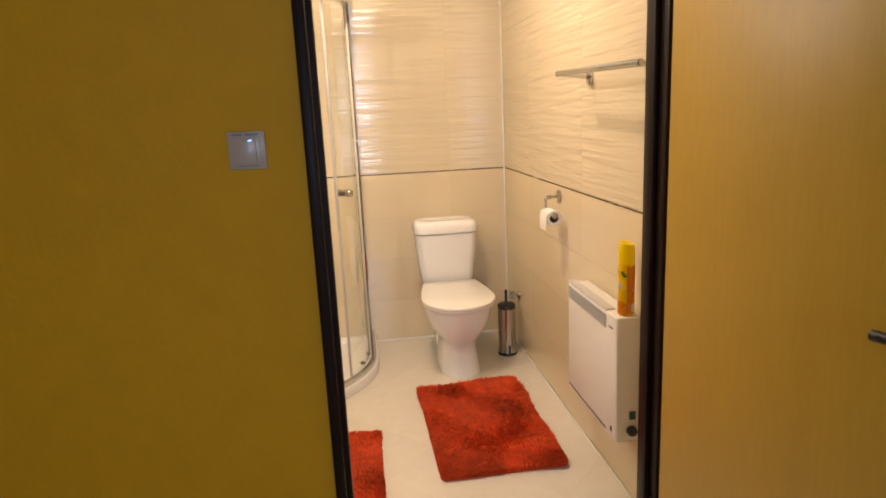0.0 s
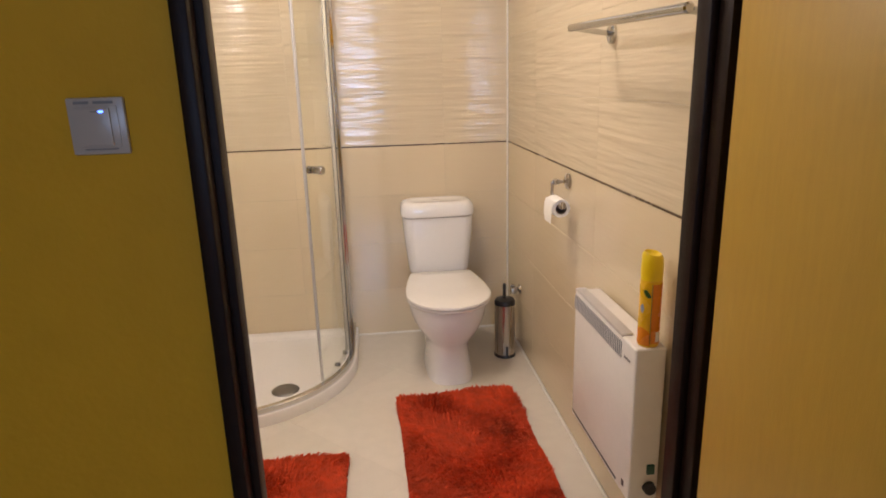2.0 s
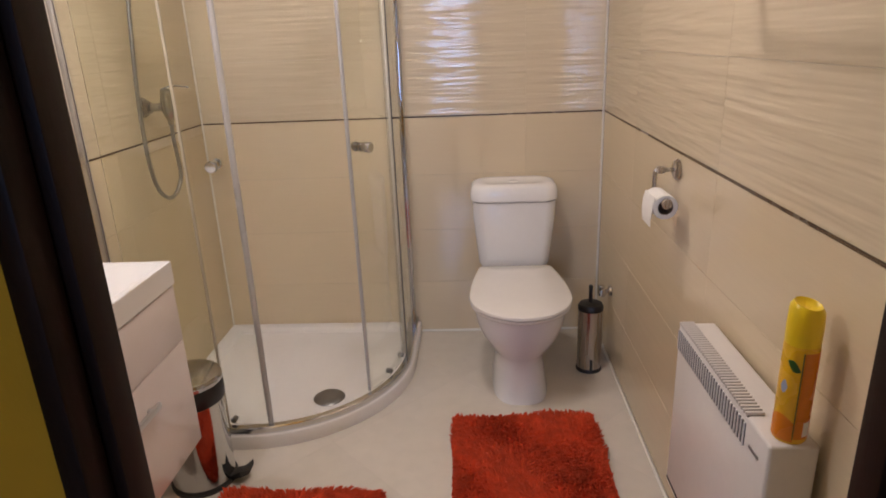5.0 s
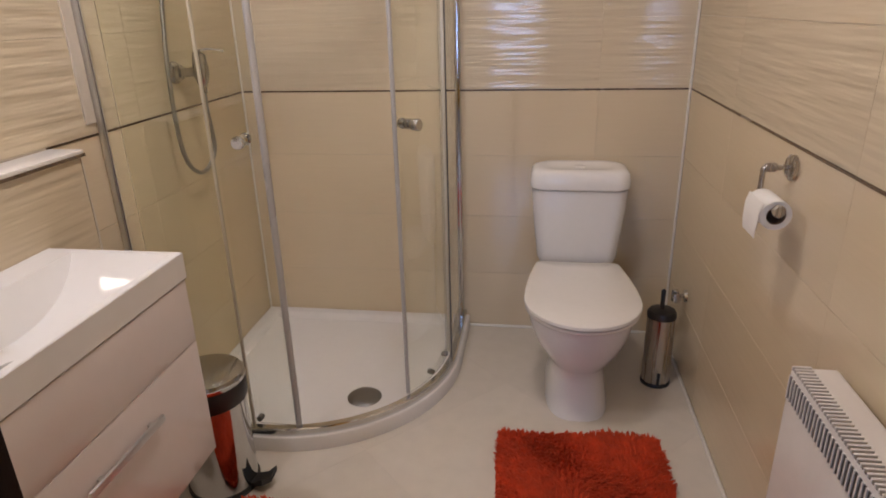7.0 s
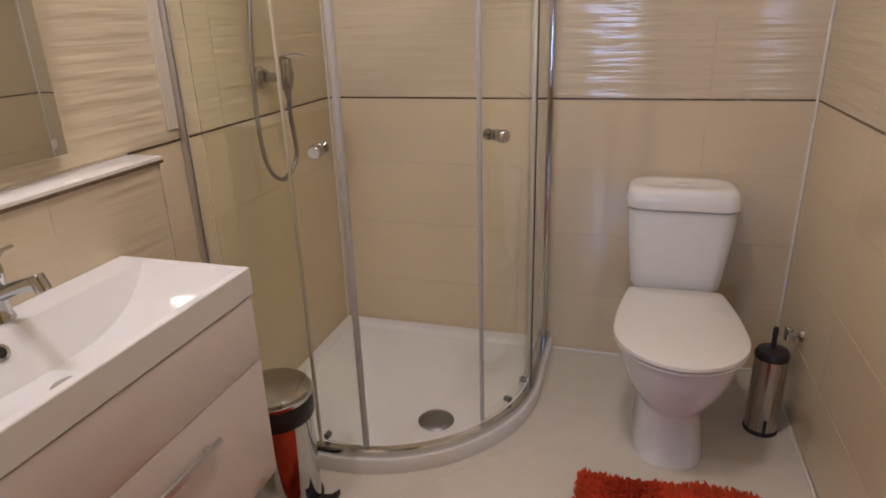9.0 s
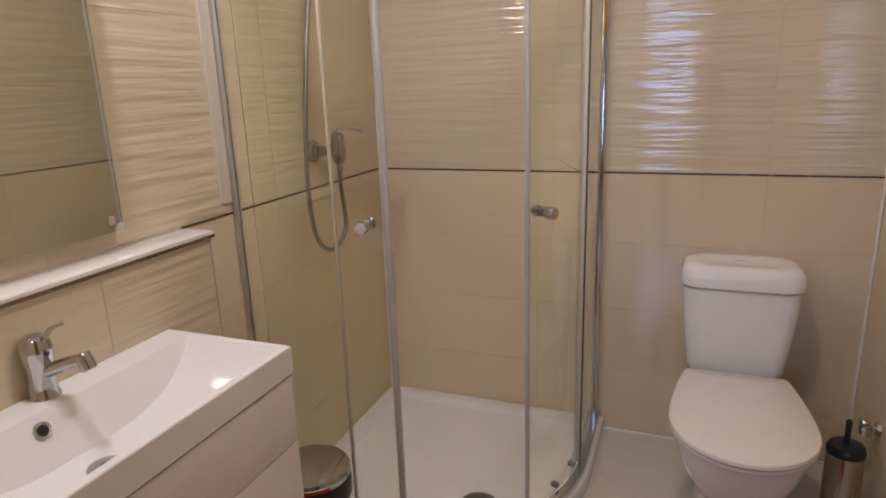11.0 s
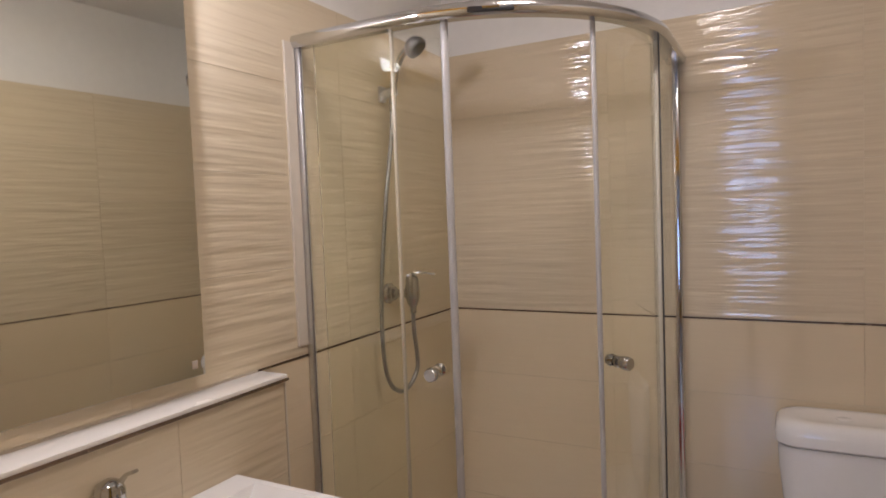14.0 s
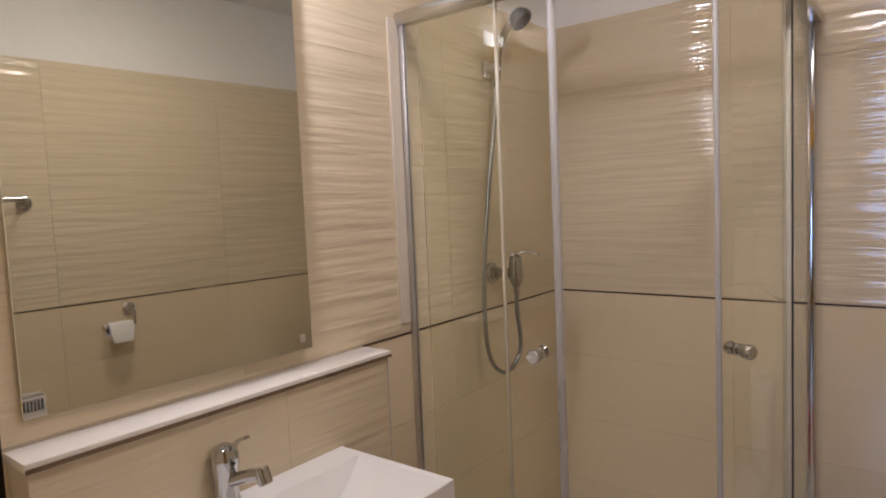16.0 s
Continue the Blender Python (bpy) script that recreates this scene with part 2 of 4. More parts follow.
def sweep(path, section, closed=False):
    """Carries a section of (side, up) pairs along a path of points; side lies level, to the right of the way."""
    b = bmesh.new()
    pts = [Vector(p) for p in path]
    rings = []
    for i, p in enumerate(pts):
        d = (pts[min(i + 1, len(pts) - 1)] - pts[max(i - 1, 0)]).normalized()
        ref = Vector((0, 0, 1)) if abs(d.z) < 0.95 else Vector((0, 1, 0))
        side = d.cross(ref).normalized()
        up = side.cross(d).normalized()
        rings.append([b.verts.new(p + side * s + up * u) for s, u in section])
    k = len(section)
    for a, c in zip(rings, rings[1:]):
        for i in range(k):
            b.faces.new((a[i], a[(i + 1) % k], c[(i + 1) % k], c[i]))
    b.faces.new(rings[0])
    b.faces.new(rings[-1][::-1])
    return b


def tube(path, r, steps=10):
    """A round tube whose ring frame is carried along without twist."""
    b = bmesh.new()
    pts = [Vector(p) for p in path]
    d = (pts[1] - pts[0]).normalized()
    side = d.orthogonal().normalized()
    rings = []
    for i, p in enumerate(pts):
        e = (pts[min(i + 1, len(pts) - 1)] - pts[max(i - 1, 0)]).normalized()
        side = (side - e * side.dot(e)).normalized()
        up = e.cross(side)
        rings.append([b.verts.new(p + r * (math.cos(2 * math.pi * k / steps) * side + math.sin(2 * math.pi * k / steps) * up)) for k in range(steps)])
    for a, c in zip(rings, rings[1:]):
        for i in range(steps):
            b.faces.new((a[i], a[(i + 1) % steps], c[(i + 1) % steps], c[i]))
    b.faces.new(rings[0])
    b.faces.new(rings[-1][::-1])
    return b


def loft(rings, cap0=True, cap1=True):
    """Skins closed rings that have the same number of points."""
    b = bmesh.new()
    made = [[b.verts.new(p) for p in ring] for ring in rings]
    k = len(made[0])
    for a, c in zip(made, made[1:]):
        for i in range(k):
            b.faces.new((a[i], a[(i + 1) % k], c[(i + 1) % k], c[i]))
    if cap0:
        b.faces.new(made[0][::-1])
    if cap1:
        b.faces.new(made[-1])
    return b


def rounded(cx, cy, wx, wy, r, z, n=6):
    """A level rounded rectangle as a ring of points."""
    out = []
    for sx, sy, a0 in ((1, 1, 0), (-1, 1, 90), (-1, -1, 180), (1, -1, 270)):
        for i in range(n + 1):
            a = radians(a0 + 90 * i / n)
            out.append((cx + sx * (wx / 2 - r) + r * math.cos(a), cy + sy * (wy / 2 - r) + r * math.sin(a), z))
    return out


def oval(cx, y0, y1, w, z, n=40, square=2.0, back=2.0):
    """A level egg shape from y0 (front) to y1, w wide; back above 2 squares the rear."""
    out, cy, h = [], y0 + (y1 - y0) * 0.47, 0
    for i in range(n):
        a = 2 * math.pi * i / n
        c, s = math.cos(a), math.sin(a)
        e = back if s > 0 else square
        x = math.copysign(abs(c) ** (2 / e), c) * w / 2
        y = math.copysign(abs(s) ** (2 / e), s) * ((y1 - cy) if s > 0 else (cy - y0))
        out.append((cx + x, cy + y, z))
    return out


def lid_ring(y0, y1, w, wb, z, n=14):
    """A toilet lid's outline: round in front, narrowing to a straight rear edge wb wide."""
    ym = y0 + 0.55 * w
    pts = [(w / 2 * math.cos(a), ym - (ym - y0) * math.sin(a), z) for a in np.linspace(0, math.pi, 2 * n)]
    side = []
    for t in np.linspace(0, 1, n)[1:]:
        half = w / 2 + (wb / 2 - w / 2) * (t ** 1.7)
        side.append((half, ym + (y1 - ym) * t))
    side[-1] = (wb / 2 - 0.006, y1)
    side.insert(-1, (wb / 2 + 0.001, y1 - 0.006))
    return pts + [(-x, y, z) for x, y in side] + [(x, y, z) for x, y in side[::-1]]


# ---- structure ----
wall_north = setting("wall_north", box(XL - 0.12, XR + 0.12, YB + DEEP + 0.002, YB + 0.13, 0, CEIL), M_PLASTER, "cream tiled bathroom wall behind the toilet")
wall_west = setting("wall_west", box(XL - 0.13, XL - DEEP - 0.002, YF, YB + DEEP + 0.002, 0, CEIL), M_PLASTER, "cream tiled bathroom wall behind mirror and shower")
wall_east = setting("wall_east", box(XR + DEEP + 0.002, XR + 0.13, YF, YB + DEEP + 0.002, 0, CEIL), M_PLASTER, "cream tiled bathroom wall carrying heater and rails")
bm = box(CX0, DX0 - 0.020, YC, YF, 0, CEIL)
box(DX1 + 0.020, CX1, YC, YF, 0, CEIL, bm=bm)
box(DX0 - 0.020, DX1 + 0.020, YC, YF, DH + 0.02, CEIL, bm=bm)
wall_south = setting("wall_south", bm, M_MUSTARD, "mustard yellow painted wall with the bathroom doorway")
setting("wall_corridor_west", box(CX0 - 0.1, CX0, CY0, YC, 0, CEIL), M_MUSTARD, "mustard yellow painted corridor wall")
setting("wall_corridor_east", box(CX1, CX1 + 0.1, CY0, YC, 0, CEIL), M_MUSTARD, "mustard yellow painted corridor wall")
bm = box(CX0 - 0.1, -0.18, CY0 - 0.2, CY0, 0, CEIL)
box(0.34, CX1 + 0.1, CY0 - 0.2, CY0, 0, CEIL, bm=bm)
box(-0.18, 0.34, CY0 - 0.2, CY0, 0, 0.90, bm=bm)
box(-0.18, 0.34, CY0 - 0.2, CY0, 2.10, CEIL, bm=bm)
setting("wall_corridor_south", bm, M_MUSTARD, "mustard yellow corridor wall with a window")
setting("ceiling", box(CX0 - 0.1, CX1 + 0.1, CY0 - 0.2, YB + 0.13, CEIL, CEIL + 0.1), M_PLASTER, "plain white plastered ceiling")
floor = setting("floor", box(CX0 - 0.1, CX1 + 0.1, CY0 - 0.2, YB + 0.13, -0.12, -0.0005), M_FLOOR, "cream glossy tiled floor with fine pale joints")
setting("ground", box(-40, 40, -60, CY0 - 0.2, -0.5, -0.4), M_GROUT, "plain ground outside the window")

part("joint_bed", box(XL, XR, YB + DEEP, YB + DEEP + 0.003, 0, TOP), M_JOINT, wall_north, smooth=False)
part("joint_bed", box(XL - DEEP - 0.003, XL - DEEP, YF, YB + DEEP, 0, TOP), M_JOINT, wall_west, smooth=False)
part("joint_bed", box(XR + DEEP, XR + DEEP + 0.003, YF, YB + DEEP, 0, TOP), M_JOINT, wall_east, smooth=False)

window = thing("window_1", "white framed corridor window", "window", (0.08, CY0 - 0.1, 0.90), kind="structure")
bm = box(-0.26, -0.22, -0.03, 0.03, 0, 1.2, 0.004)
box(0.22, 0.26, -0.03, 0.03, 0, 1.2, 0.004, bm=bm)
box(-0.22, 0.22, -0.03, 0.03, 0, 0.06, 0.004, bm=bm)
box(-0.22, 0.22, -0.03, 0.03, 1.14, 1.2, 0.004, bm=bm)
part("window_frame", bm, M_SWITCH, window)
pane = part("pane", box(-0.218, 0.218, -0.003, 0.003, 0.062, 1.138), M_PANE, window, smooth=False)
pane.visible_shadow = False


# ---- door frame and leaf ----
frame_thing = thing("door_frame", "dark brown varnished wooden door frame", "door frame", kind="structure")
for s, x_in in ((-1, DX0), (1, DX1)):
    def sx(d):
        return x_in + s * d
    bm = box(*sorted((sx(0.0), sx(0.020))), 1.345, 1.390, 0, DH, 0.002)
    part("jamb", bm, M_DARKWOOD, frame_thing)
    bm = box(*sorted((sx(0.013), sx(0.039))), 1.303, 1.345, 0, DH + 0.02, 0.004)
    part("casing", bm, M_DARKWOOD, frame_thing)
part("head", box(DX0 - 0.02, DX1 + 0.02, 1.345, 1.390, DH, DH + 0.02, 0.002), M_DARKWOOD, frame_thing)
part("head_casing", box(DX0 - 0.039, DX1 + 0.039, 1.303, 1.345, DH + 0.02, DH + 0.06, 0.004), M_DARKWOOD, frame_thing)

LEAN = 10.0
door = thing("door_1", "open golden brown wooden door with a dark lever handle", "door", (0.742, 1.270, 0), LEAN, kind="structure")
part("door_leaf", box(0.0, 0.040, -0.78, -0.035, 0.012, 2.00, 0.003), M_LEAF, door)
handle = part("door_handle", join(rod((-0.001, -0.715, 0.978), (-0.010, -0.715, 0.978), 0.026, bevel=0.002), rod((-0.010, -0.715, 0.978), (-0.050, -0.715, 0.978), 0.010)), M_BLACK, door, "dark metal lever handle")
part("lever", tube(smooth_path([(-0.045, -0.720, 0.978), (-0.056, -0.705, 0.979), (-0.057, -0.655, 0.981), (-0.056, -0.590, 0.978)], 6), 0.009, 12), M_BLACK, handle)

# ---- light switch ----
switch = thing("light_switch", "white plastic light switch with a glowing blue indicator", "light switch", (-0.182, YC, 1.268))
part("plate", box(-0.040, 0.040, -0.008, 0, -0.041, 0.041, 0.003), M_SWITCH, switch)
part("surround", box(-0.030, 0.030, -0.0095, -0.0075, -0.031, 0.029, 0.0008), M_SWITCH, switch)
part("rocker", box(-0.027, 0.020, -0.0125, -0.0090, -0.028, 0.026, 0.0015), M_SWITCH, switch)
part("indicator", box(0.005, 0.012, -0.0134, -0.0122, 0.0195, 0.0225, 0.0005), M_LED, switch, "glowing blue indicator")
for x0, x1 in ((-0.029, -0.008), (-0.002, 0.026)):
    part("slot_mark", box(x0, x1, -0.0088, -0.0075, 0.032, 0.036), M_MARK, switch)
part("slot_mark", box(-0.006, 0.004, -0.0132, -0.0122, 0.0205, 0.0218), M_MARK, switch)
part("slot_mark", box(-0.022, 0.024, -0.0100, -0.0075, -0.034, -0.0325), M_MARK, switch)


# ---- shower ----
R = 0.532
QX, QY = XL + 0.35, YB - 0.35        # centre of the rounded corner


def quadrant(r, n=24, inset=0.0):
    """The enclosure's line from the west wall round to the north wall."""
    return [(XL + inset, QY - r)] + [(QX + r * math.cos(radians(a)), QY + r * math.sin(radians(a))) for a in np.linspace(-90, 0, n)] + [(QX + r, YB - inset)]


tray = thing("shower_tray", "white acrylic quadrant shower tray", "shower tray", (0, 0, 0))
outer = [(XL + 0.001, YB - 0.001)] + quadrant(0.558, 28, 0.001)
def inset_ring(d, z):
    out = []
    for x, y in [(XL + d, YB - d)] + [(max(x, XL + d), min(y, YB - d)) for x, y in quadrant(0.558 - d, 28, d)]:
        out.append((x, y, z))
    return out
rings = [[(x, y, 0.0) for x, y in outer], [(x, y, 0.045) for x, y in outer], inset_ring(0.004, 0.050), inset_ring(0.038, 0.050), inset_ring(0.046, 0.046), inset_ring(0.062, 0.028), inset_ring(0.09, 0.024)]
part("basin", loft(rings), M_ACRYLIC, tray)
drain = part("drain_cover", lathe([(0, 0.035), (0.034, 0.0345), (0.052, 0.031), (0.060, 0.025), (0.060, 0.020)], 32, Matrix.Translation((-0.218, 2.882, 0.0))), M_DRAIN, tray, "round dull metal drain cover")

ZB, ZT = 0.050, 1.882
shower = thing("shower_enclosure", "quadrant glass shower enclosure with sliding doors ajar", "shower enclosure")
half = [(-0.014, 0), (0.014, 0), (0.014, 0.022), (0.010, 0.026), (-0.010, 0.026), (-0.014, 0.022)]
line = [(x, y) for x, y in quadrant(R, 32, 0.004)]
part("bottom_rail", sweep([(x, y, ZB) for x, y in line], half), M_RAIL, shower)
top = [(-0.015, 0), (0.015, 0), (0.020, 0.006), (0.023, 0.014), (0.023, 0.022), (0.020, 0.030), (0.014, 0.035), (0.006, 0.037), (-0.006, 0.037), (-0.014, 0.035), (-0.020, 0.030), (-0.020, 0.006)]
part("top_rail", sweep([(x, y, ZT - 0.036) for x, y in line], top), M_RAIL, shower)
# wall profiles
part("wall_profile", box(XL + 0.001, XL + 0.020, QY - R - 0.009, QY - R + 0.009, ZB, ZT - 0.02, 0.003), M_ALU, shower)
part("wall_profile", box(QX + R - 0.026, QX + R + 0.001, YB - 0.034, YB - 0.001, ZB, ZT - 0.004, 0.003), M_RAIL, shower)


def arc_pane(r, a0, a1, straight0=0.0, straight1=0.0, thick=0.005, n=20):
    """A bent sheet of glass; straight0 and straight1 carry it on past the ends of the curve."""
    def ring(q, z):
        pts = []
        if straight0:
            pts.append((QX - straight0, QY - q, z))
        pts += [(QX + q * math.cos(radians(a)), QY + q * math.sin(radians(a)), z) for a in np.linspace(a0, a1, n)]
        if straight1:
            pts.append((QX + q, QY + straight1, z))
        return pts
    lo = ring(r, ZB + 0.022) + ring(r - thick, ZB + 0.022)[::-1]
    hi = [(x, y, ZT - 0.030) for x, y, _ in lo]
    return loft([lo, hi])


def on_arc(r, a):
    return QX + r * math.cos(radians(a)), QY + r * math.sin(radians(a))


def clear(ob):
    ob.visible_shadow = False
    return ob


# fixed panes
pane_w = part("fixed_pane", box(XL + 0.018, QX - 0.035, QY - R - 0.003, QY - R + 0.003, ZB + 0.020, ZT - 0.030), M_GLASS, shower, smooth=False)
pane_n = part("fixed_pane", box(QX + R - 0.015, QX + R - 0.009, QY, YB - 0.030, ZB + 0.020, ZT - 0.030), M_GLASS, shower, smooth=False)
clear(pane_w), clear(pane_n)
part("edge_profile", box(QX - 0.040, QX - 0.033, QY - R - 0.005, QY - R + 0.005, ZB + 0.022, ZT - 0.034, 0.001), M_CLEAR, shower)
part("edge_profile", box(QX + R - 0.022, QX + R - 0.010, QY - 0.014, QY - 0.004, ZB + 0.022, ZT - 0.034, 0.002), M_CLEAR, shower)
part("gasket", box(QX + R - 0.0095, QX + R - 0.0065, QY - 0.012, QY - 0.004, ZB + 0.022, ZT - 0.034), M_BLACK, shower, "thin dark rubber gasket")
part("gasket", box(XL + 0.0205, XL + 0.0225, QY - R - 0.005, QY - R - 0.0032, ZB + 0.022, ZT - 0.034), M_MARK, shower, "thin grey rubber gasket")
# sliding doors, both pushed part of the way open
RD = R - 0.020
A_W, A_N = -78.5, -36.0
for a0, a1, s0, s1, a_edge, a_knob in ((-90, A_W, 0.30, 0, A_W, A_W - 6.5), (A_N, 0, 0, 0.20, A_N, A_N + 6.0)):
    x, y = on_arc(RD - 0.002, a_edge)
    if a_edge < -60:
        y = QY - RD + 0.004
        leaf = clear(part("sliding_door", box(QX - s0, x, QY - RD, QY - RD + 0.005, ZB + 0.022, ZT - 0.030), M_GLASS, shower, smooth=False))
    else:
        leaf = clear(part("sliding_door", arc_pane(RD, a0, a1, s0, s1), M_GLASS, shower))
    q = 0.0098 if a_edge < -60 else 0.0068
    part("door_stile", lathe([(0, ZB + 0.024), (q, ZB + 0.024), (q, ZT - 0.034), (0, ZT - 0.034)], 12, Matrix.Translation((x, y, 0))), M_SEAL, leaf, "slim pale plastic edge seal")
    d = Vector((math.cos(radians(a_knob)), math.sin(radians(a_knob)), 0))
    c = Vector((*on_arc(RD, a_knob), 0.978))
    m = Matrix.Translation(c) @ d.to_track_quat("Z", "Y").to_matrix().to_4x4()
    part("knob", lathe([(0, 0.0), (0.016, 0.0), (0.016, 0.008), (0.011, 0.010), (0.011, 0.015), (0.017, 0.019), (0.0185, 0.030), (0.0175, 0.042), (0.015, 0.045), (0, 0.045)], 20, m), M_CHROME, leaf, "round chrome knob")
    part("knob", lathe([(0, -0.032), (0.014, -0.032), (0.017, -0.022), (0.010, -0.014), (0.015, -0.007), (0, -0.005)], 20, m), M_CHROME, leaf, "round chrome knob")
    for a in ((-93.0,) if a_edge < -60 else (-21.0, -6.0)):
        x, y = on_arc(RD - 0.010, a)
        e = Vector((math.cos(radians(a)), math.sin(radians(a)), 0))
        low = Vector((x, y, ZB + 0.038))
        part("roller", rod(low - e * 0.010, low + e * 0.016, 0.010, 14, 0.002), M_DRAIN, leaf)
part("badge", box(-0.055, 0.055, -0.0225, -0.0195, ZT - 0.030, ZT - 0.016, 0.001), M_BLACK, shower, "dark oblong maker's plate, unreadable", m=Matrix.Translation((*on_arc(0, 0), 0)) @ Matrix.Rotation(radians(24), 4, "Z") @ Matrix.Translation((0, -R, 0)))

# ---- shower mixer, hose and hand shower ----
MY, MZ = 3.042, 1.120
mixer = thing("shower_mixer", "chrome wall-mounted shower mixer with a lever", "shower mixer", (XL, MY, MZ))
part("escutcheon", lathe([(0, 0.0), (0.036, 0.0), (0.036, 0.005), (0.030, 0.012), (0.024, 0.014), (0.024, 0.026), (0.017, 0.030), (0, 0.030)], 28, Matrix.Translation((0.001, -0.008, 0)) @ Matrix.Rotation(radians(90), 4, "Y")), M_FITTING, mixer)
part("stem", rod((0.028, -0.006, 0), (0.080, 0, 0), 0.015, 20, 0.003), M_FITTING, mixer)
part("body", lathe([(0, -0.042), (0.014, -0.042), (0.019, -0.030), (0.024, -0.012), (0.025, 0.012), (0.022, 0.034), (0.022, 0.046), (0.019, 0.056), (0.008, 0.061), (0, 0.062)], 28, Matrix.Translation((0.090, 0, 0))), M_FITTING, mixer)
part("lever", sweep(smooth_path([(0.074, -0.003, 0.058), (0.100, 0.006, 0.068), (0.128, 0.016, 0.069), (0.162, 0.030, 0.062)], 6), [(-0.011, -0.003), (0.011, -0.003), (0.008, 0.004), (-0.008, 0.004)]), M_FITTING, mixer)
part("outlet", rod((0.090, 0, -0.040), (0.090, 0.001, -0.066), 0.0105, 16, 0.002), M_FITTING, mixer)
HY, HZ = 3.036, 1.785
hand = thing("hand_shower", "chrome hand shower on a wall bracket with steel hose", "hand shower", (XL, HY, HZ))
part("bracket", join(box(0.001, 0.016, -0.014, 0.014, -0.026, 0.026, 0.004), rod((0.012, 0, 0), (0.062, 0, 0.004), 0.015, 16, 0.003)), M_ALU, hand)
part("handset", tube(smooth_path([(0.046, 0, -0.060), (0.052, 0.001, 0.00), (0.062, 0.004, 0.070), (0.090, 0.012, 0.125), (0.124, 0.018, 0.148)], 6), 0.0115, 14), M_FITTING, hand)
dirn = Vector((0.66, 0.05, -0.72)).normalized()
m = Matrix.Translation((0.122, 0.018, 0.150)) @ dirn.to_track_quat("Z", "Y").to_matrix().to_4x4()
head_shape = part("spray_head", lathe([(0, -0.020), (0.014, -0.019), (0.028, -0.010), (0.037, 0.006), (0.038, 0.020), (0.035, 0.025), (0, 0.025)], 28, m), M_HEAD, hand, "dull grey spray head")
face = part("spray_face", lathe([(0, 0.0255), (0.031, 0.0255), (0.031, 0.0272), (0, 0.0280)], 28, m), M_FACE, head_shape, "grey perforated spray face")
hose = [(0.090, MY - HY + 0.001, MZ - HZ - 0.062), (0.086, 0.012, MZ - HZ - 0.12), (0.072, 0.050, 0.905 - HZ), (0.068, 0.052, 0.850 - HZ), (0.062, 0.012, 0.806 - HZ), (0.058, -0.045, 0.800 - HZ), (0.052, -0.098, 0.850 - HZ), (0.048, -0.118, 0.960 - HZ), (0.045, -0.106, 1.16 - HZ), (0.044, -0.060, 1.42 - HZ), (0.045, -0.016, 1.62 - HZ), (0.046, 0, -0.055)]
part("hose", tube(smooth_path(hose, 8), 0.0075, 10), M_HOSE, hand, "flexible steel hose")

# ---- toilet ----
TX = 0.517
toilet = thing("toilet", "white ceramic close-coupled toilet with the lid down", "toilet", (TX, 0, 0))
bowl = [oval(0, 2.852, 3.30, 0.214, 0.0, back=3.2, square=3.0), oval(0, 2.854, 3.30, 0.211, 0.015, back=3.2, square=3.0), oval(0, 2.868, 3.29, 0.198, 0.06, back=3.2, square=2.8), oval(0, 2.878, 3.29, 0.186, 0.12, back=3.2, square=2.6),
        oval(0, 2.874, 3.29, 0.188, 0.155, back=3.0, square=2.4), oval(0, 2.850, 3.29, 0.210, 0.185, back=3.0, square=2.3), oval(0, 2.822, 3.29, 0.258, 0.218, back=3.0, square=2.2), oval(0, 2.799, 3.30, 0.302, 0.255, back=3.0, square=2.15), oval(0, 2.784, 3.30, 0.334, 0.300, back=3.0, square=2.15), oval(0, 2.778, 3.31, 0.350, 0.340, back=3.4, square=2.15),
        oval(0, 2.776, 3.33, 0.354, 0.366, back=3.6, square=2.15), oval(0, 2.781, 3.33, 0.348, 0.370, back=3.6, square=2.15)]
part("bowl", loft(bowl), M_CERAMIC, toilet)
part("rear_outlet", box(-0.085, 0.085, 3.27, 3.49, 0.0, 0.36, 0.03, 3), M_CERAMIC, toilet)
seat = [lid_ring(2.761, 3.275, 0.364, 0.290, 0.371), lid_ring(2.757, 3.277, 0.372, 0.296, 0.376), lid_ring(2.758, 3.277, 0.370, 0.294, 0.384)]
part("seat", loft(seat), M_SEAT, toilet)
lid = [lid_ring(2.759, 3.270, 0.370, 0.292, 0.3855), lid_ring(2.753, 3.272, 0.379, 0.298, 0.391), lid_ring(2.755, 3.271, 0.375, 0.295, 0.400), lid_ring(2.765, 3.264, 0.356, 0.280, 0.4045), lid_ring(2.90, 3.20, 0.16, 0.12, 0.4062)]
part("lid", loft(lid), M_SEAT, toilet)
for x in (-0.075, 0.075):
    part("hinge", rod((x - 0.018, 3.278, 0.388), (x + 0.018, 3.278, 0.388), 0.010, 14, 0.002), M_SEAT, toilet)
cis = [rounded(0, 3.395, 0.270, 0.165, 0.035, 0.372), rounded(0, 3.394, 0.296, 0.180, 0.040, 0.40), rounded(0, 3.391, 0.318, 0.190, 0.045, 0.50), rounded(0, 3.389, 0.338, 0.198, 0.045, 0.60), rounded(0, 3.388, 0.344, 0.202, 0.050, 0.667)]
part("cistern", loft(cis), M_CERAMIC, toilet)
lidr = [rounded(0, 3.386, 0.342, 0.202, 0.050, 0.670), rounded(0, 3.385, 0.356, 0.214, 0.056, 0.676), rounded(0, 3.385, 0.358, 0.214, 0.058, 0.702), rounded(0, 3.386, 0.350, 0.207, 0.062, 0.723), rounded(0, 3.387, 0.330, 0.192, 0.064, 0.735), rounded(0, 3.388, 0.296, 0.164, 0.060, 0.740), rounded(0, 3.390, 0.240, 0.115, 0.050, 0.738), rounded(0, 3.390, 0.200, 0.080, 0.038, 0.7345)]
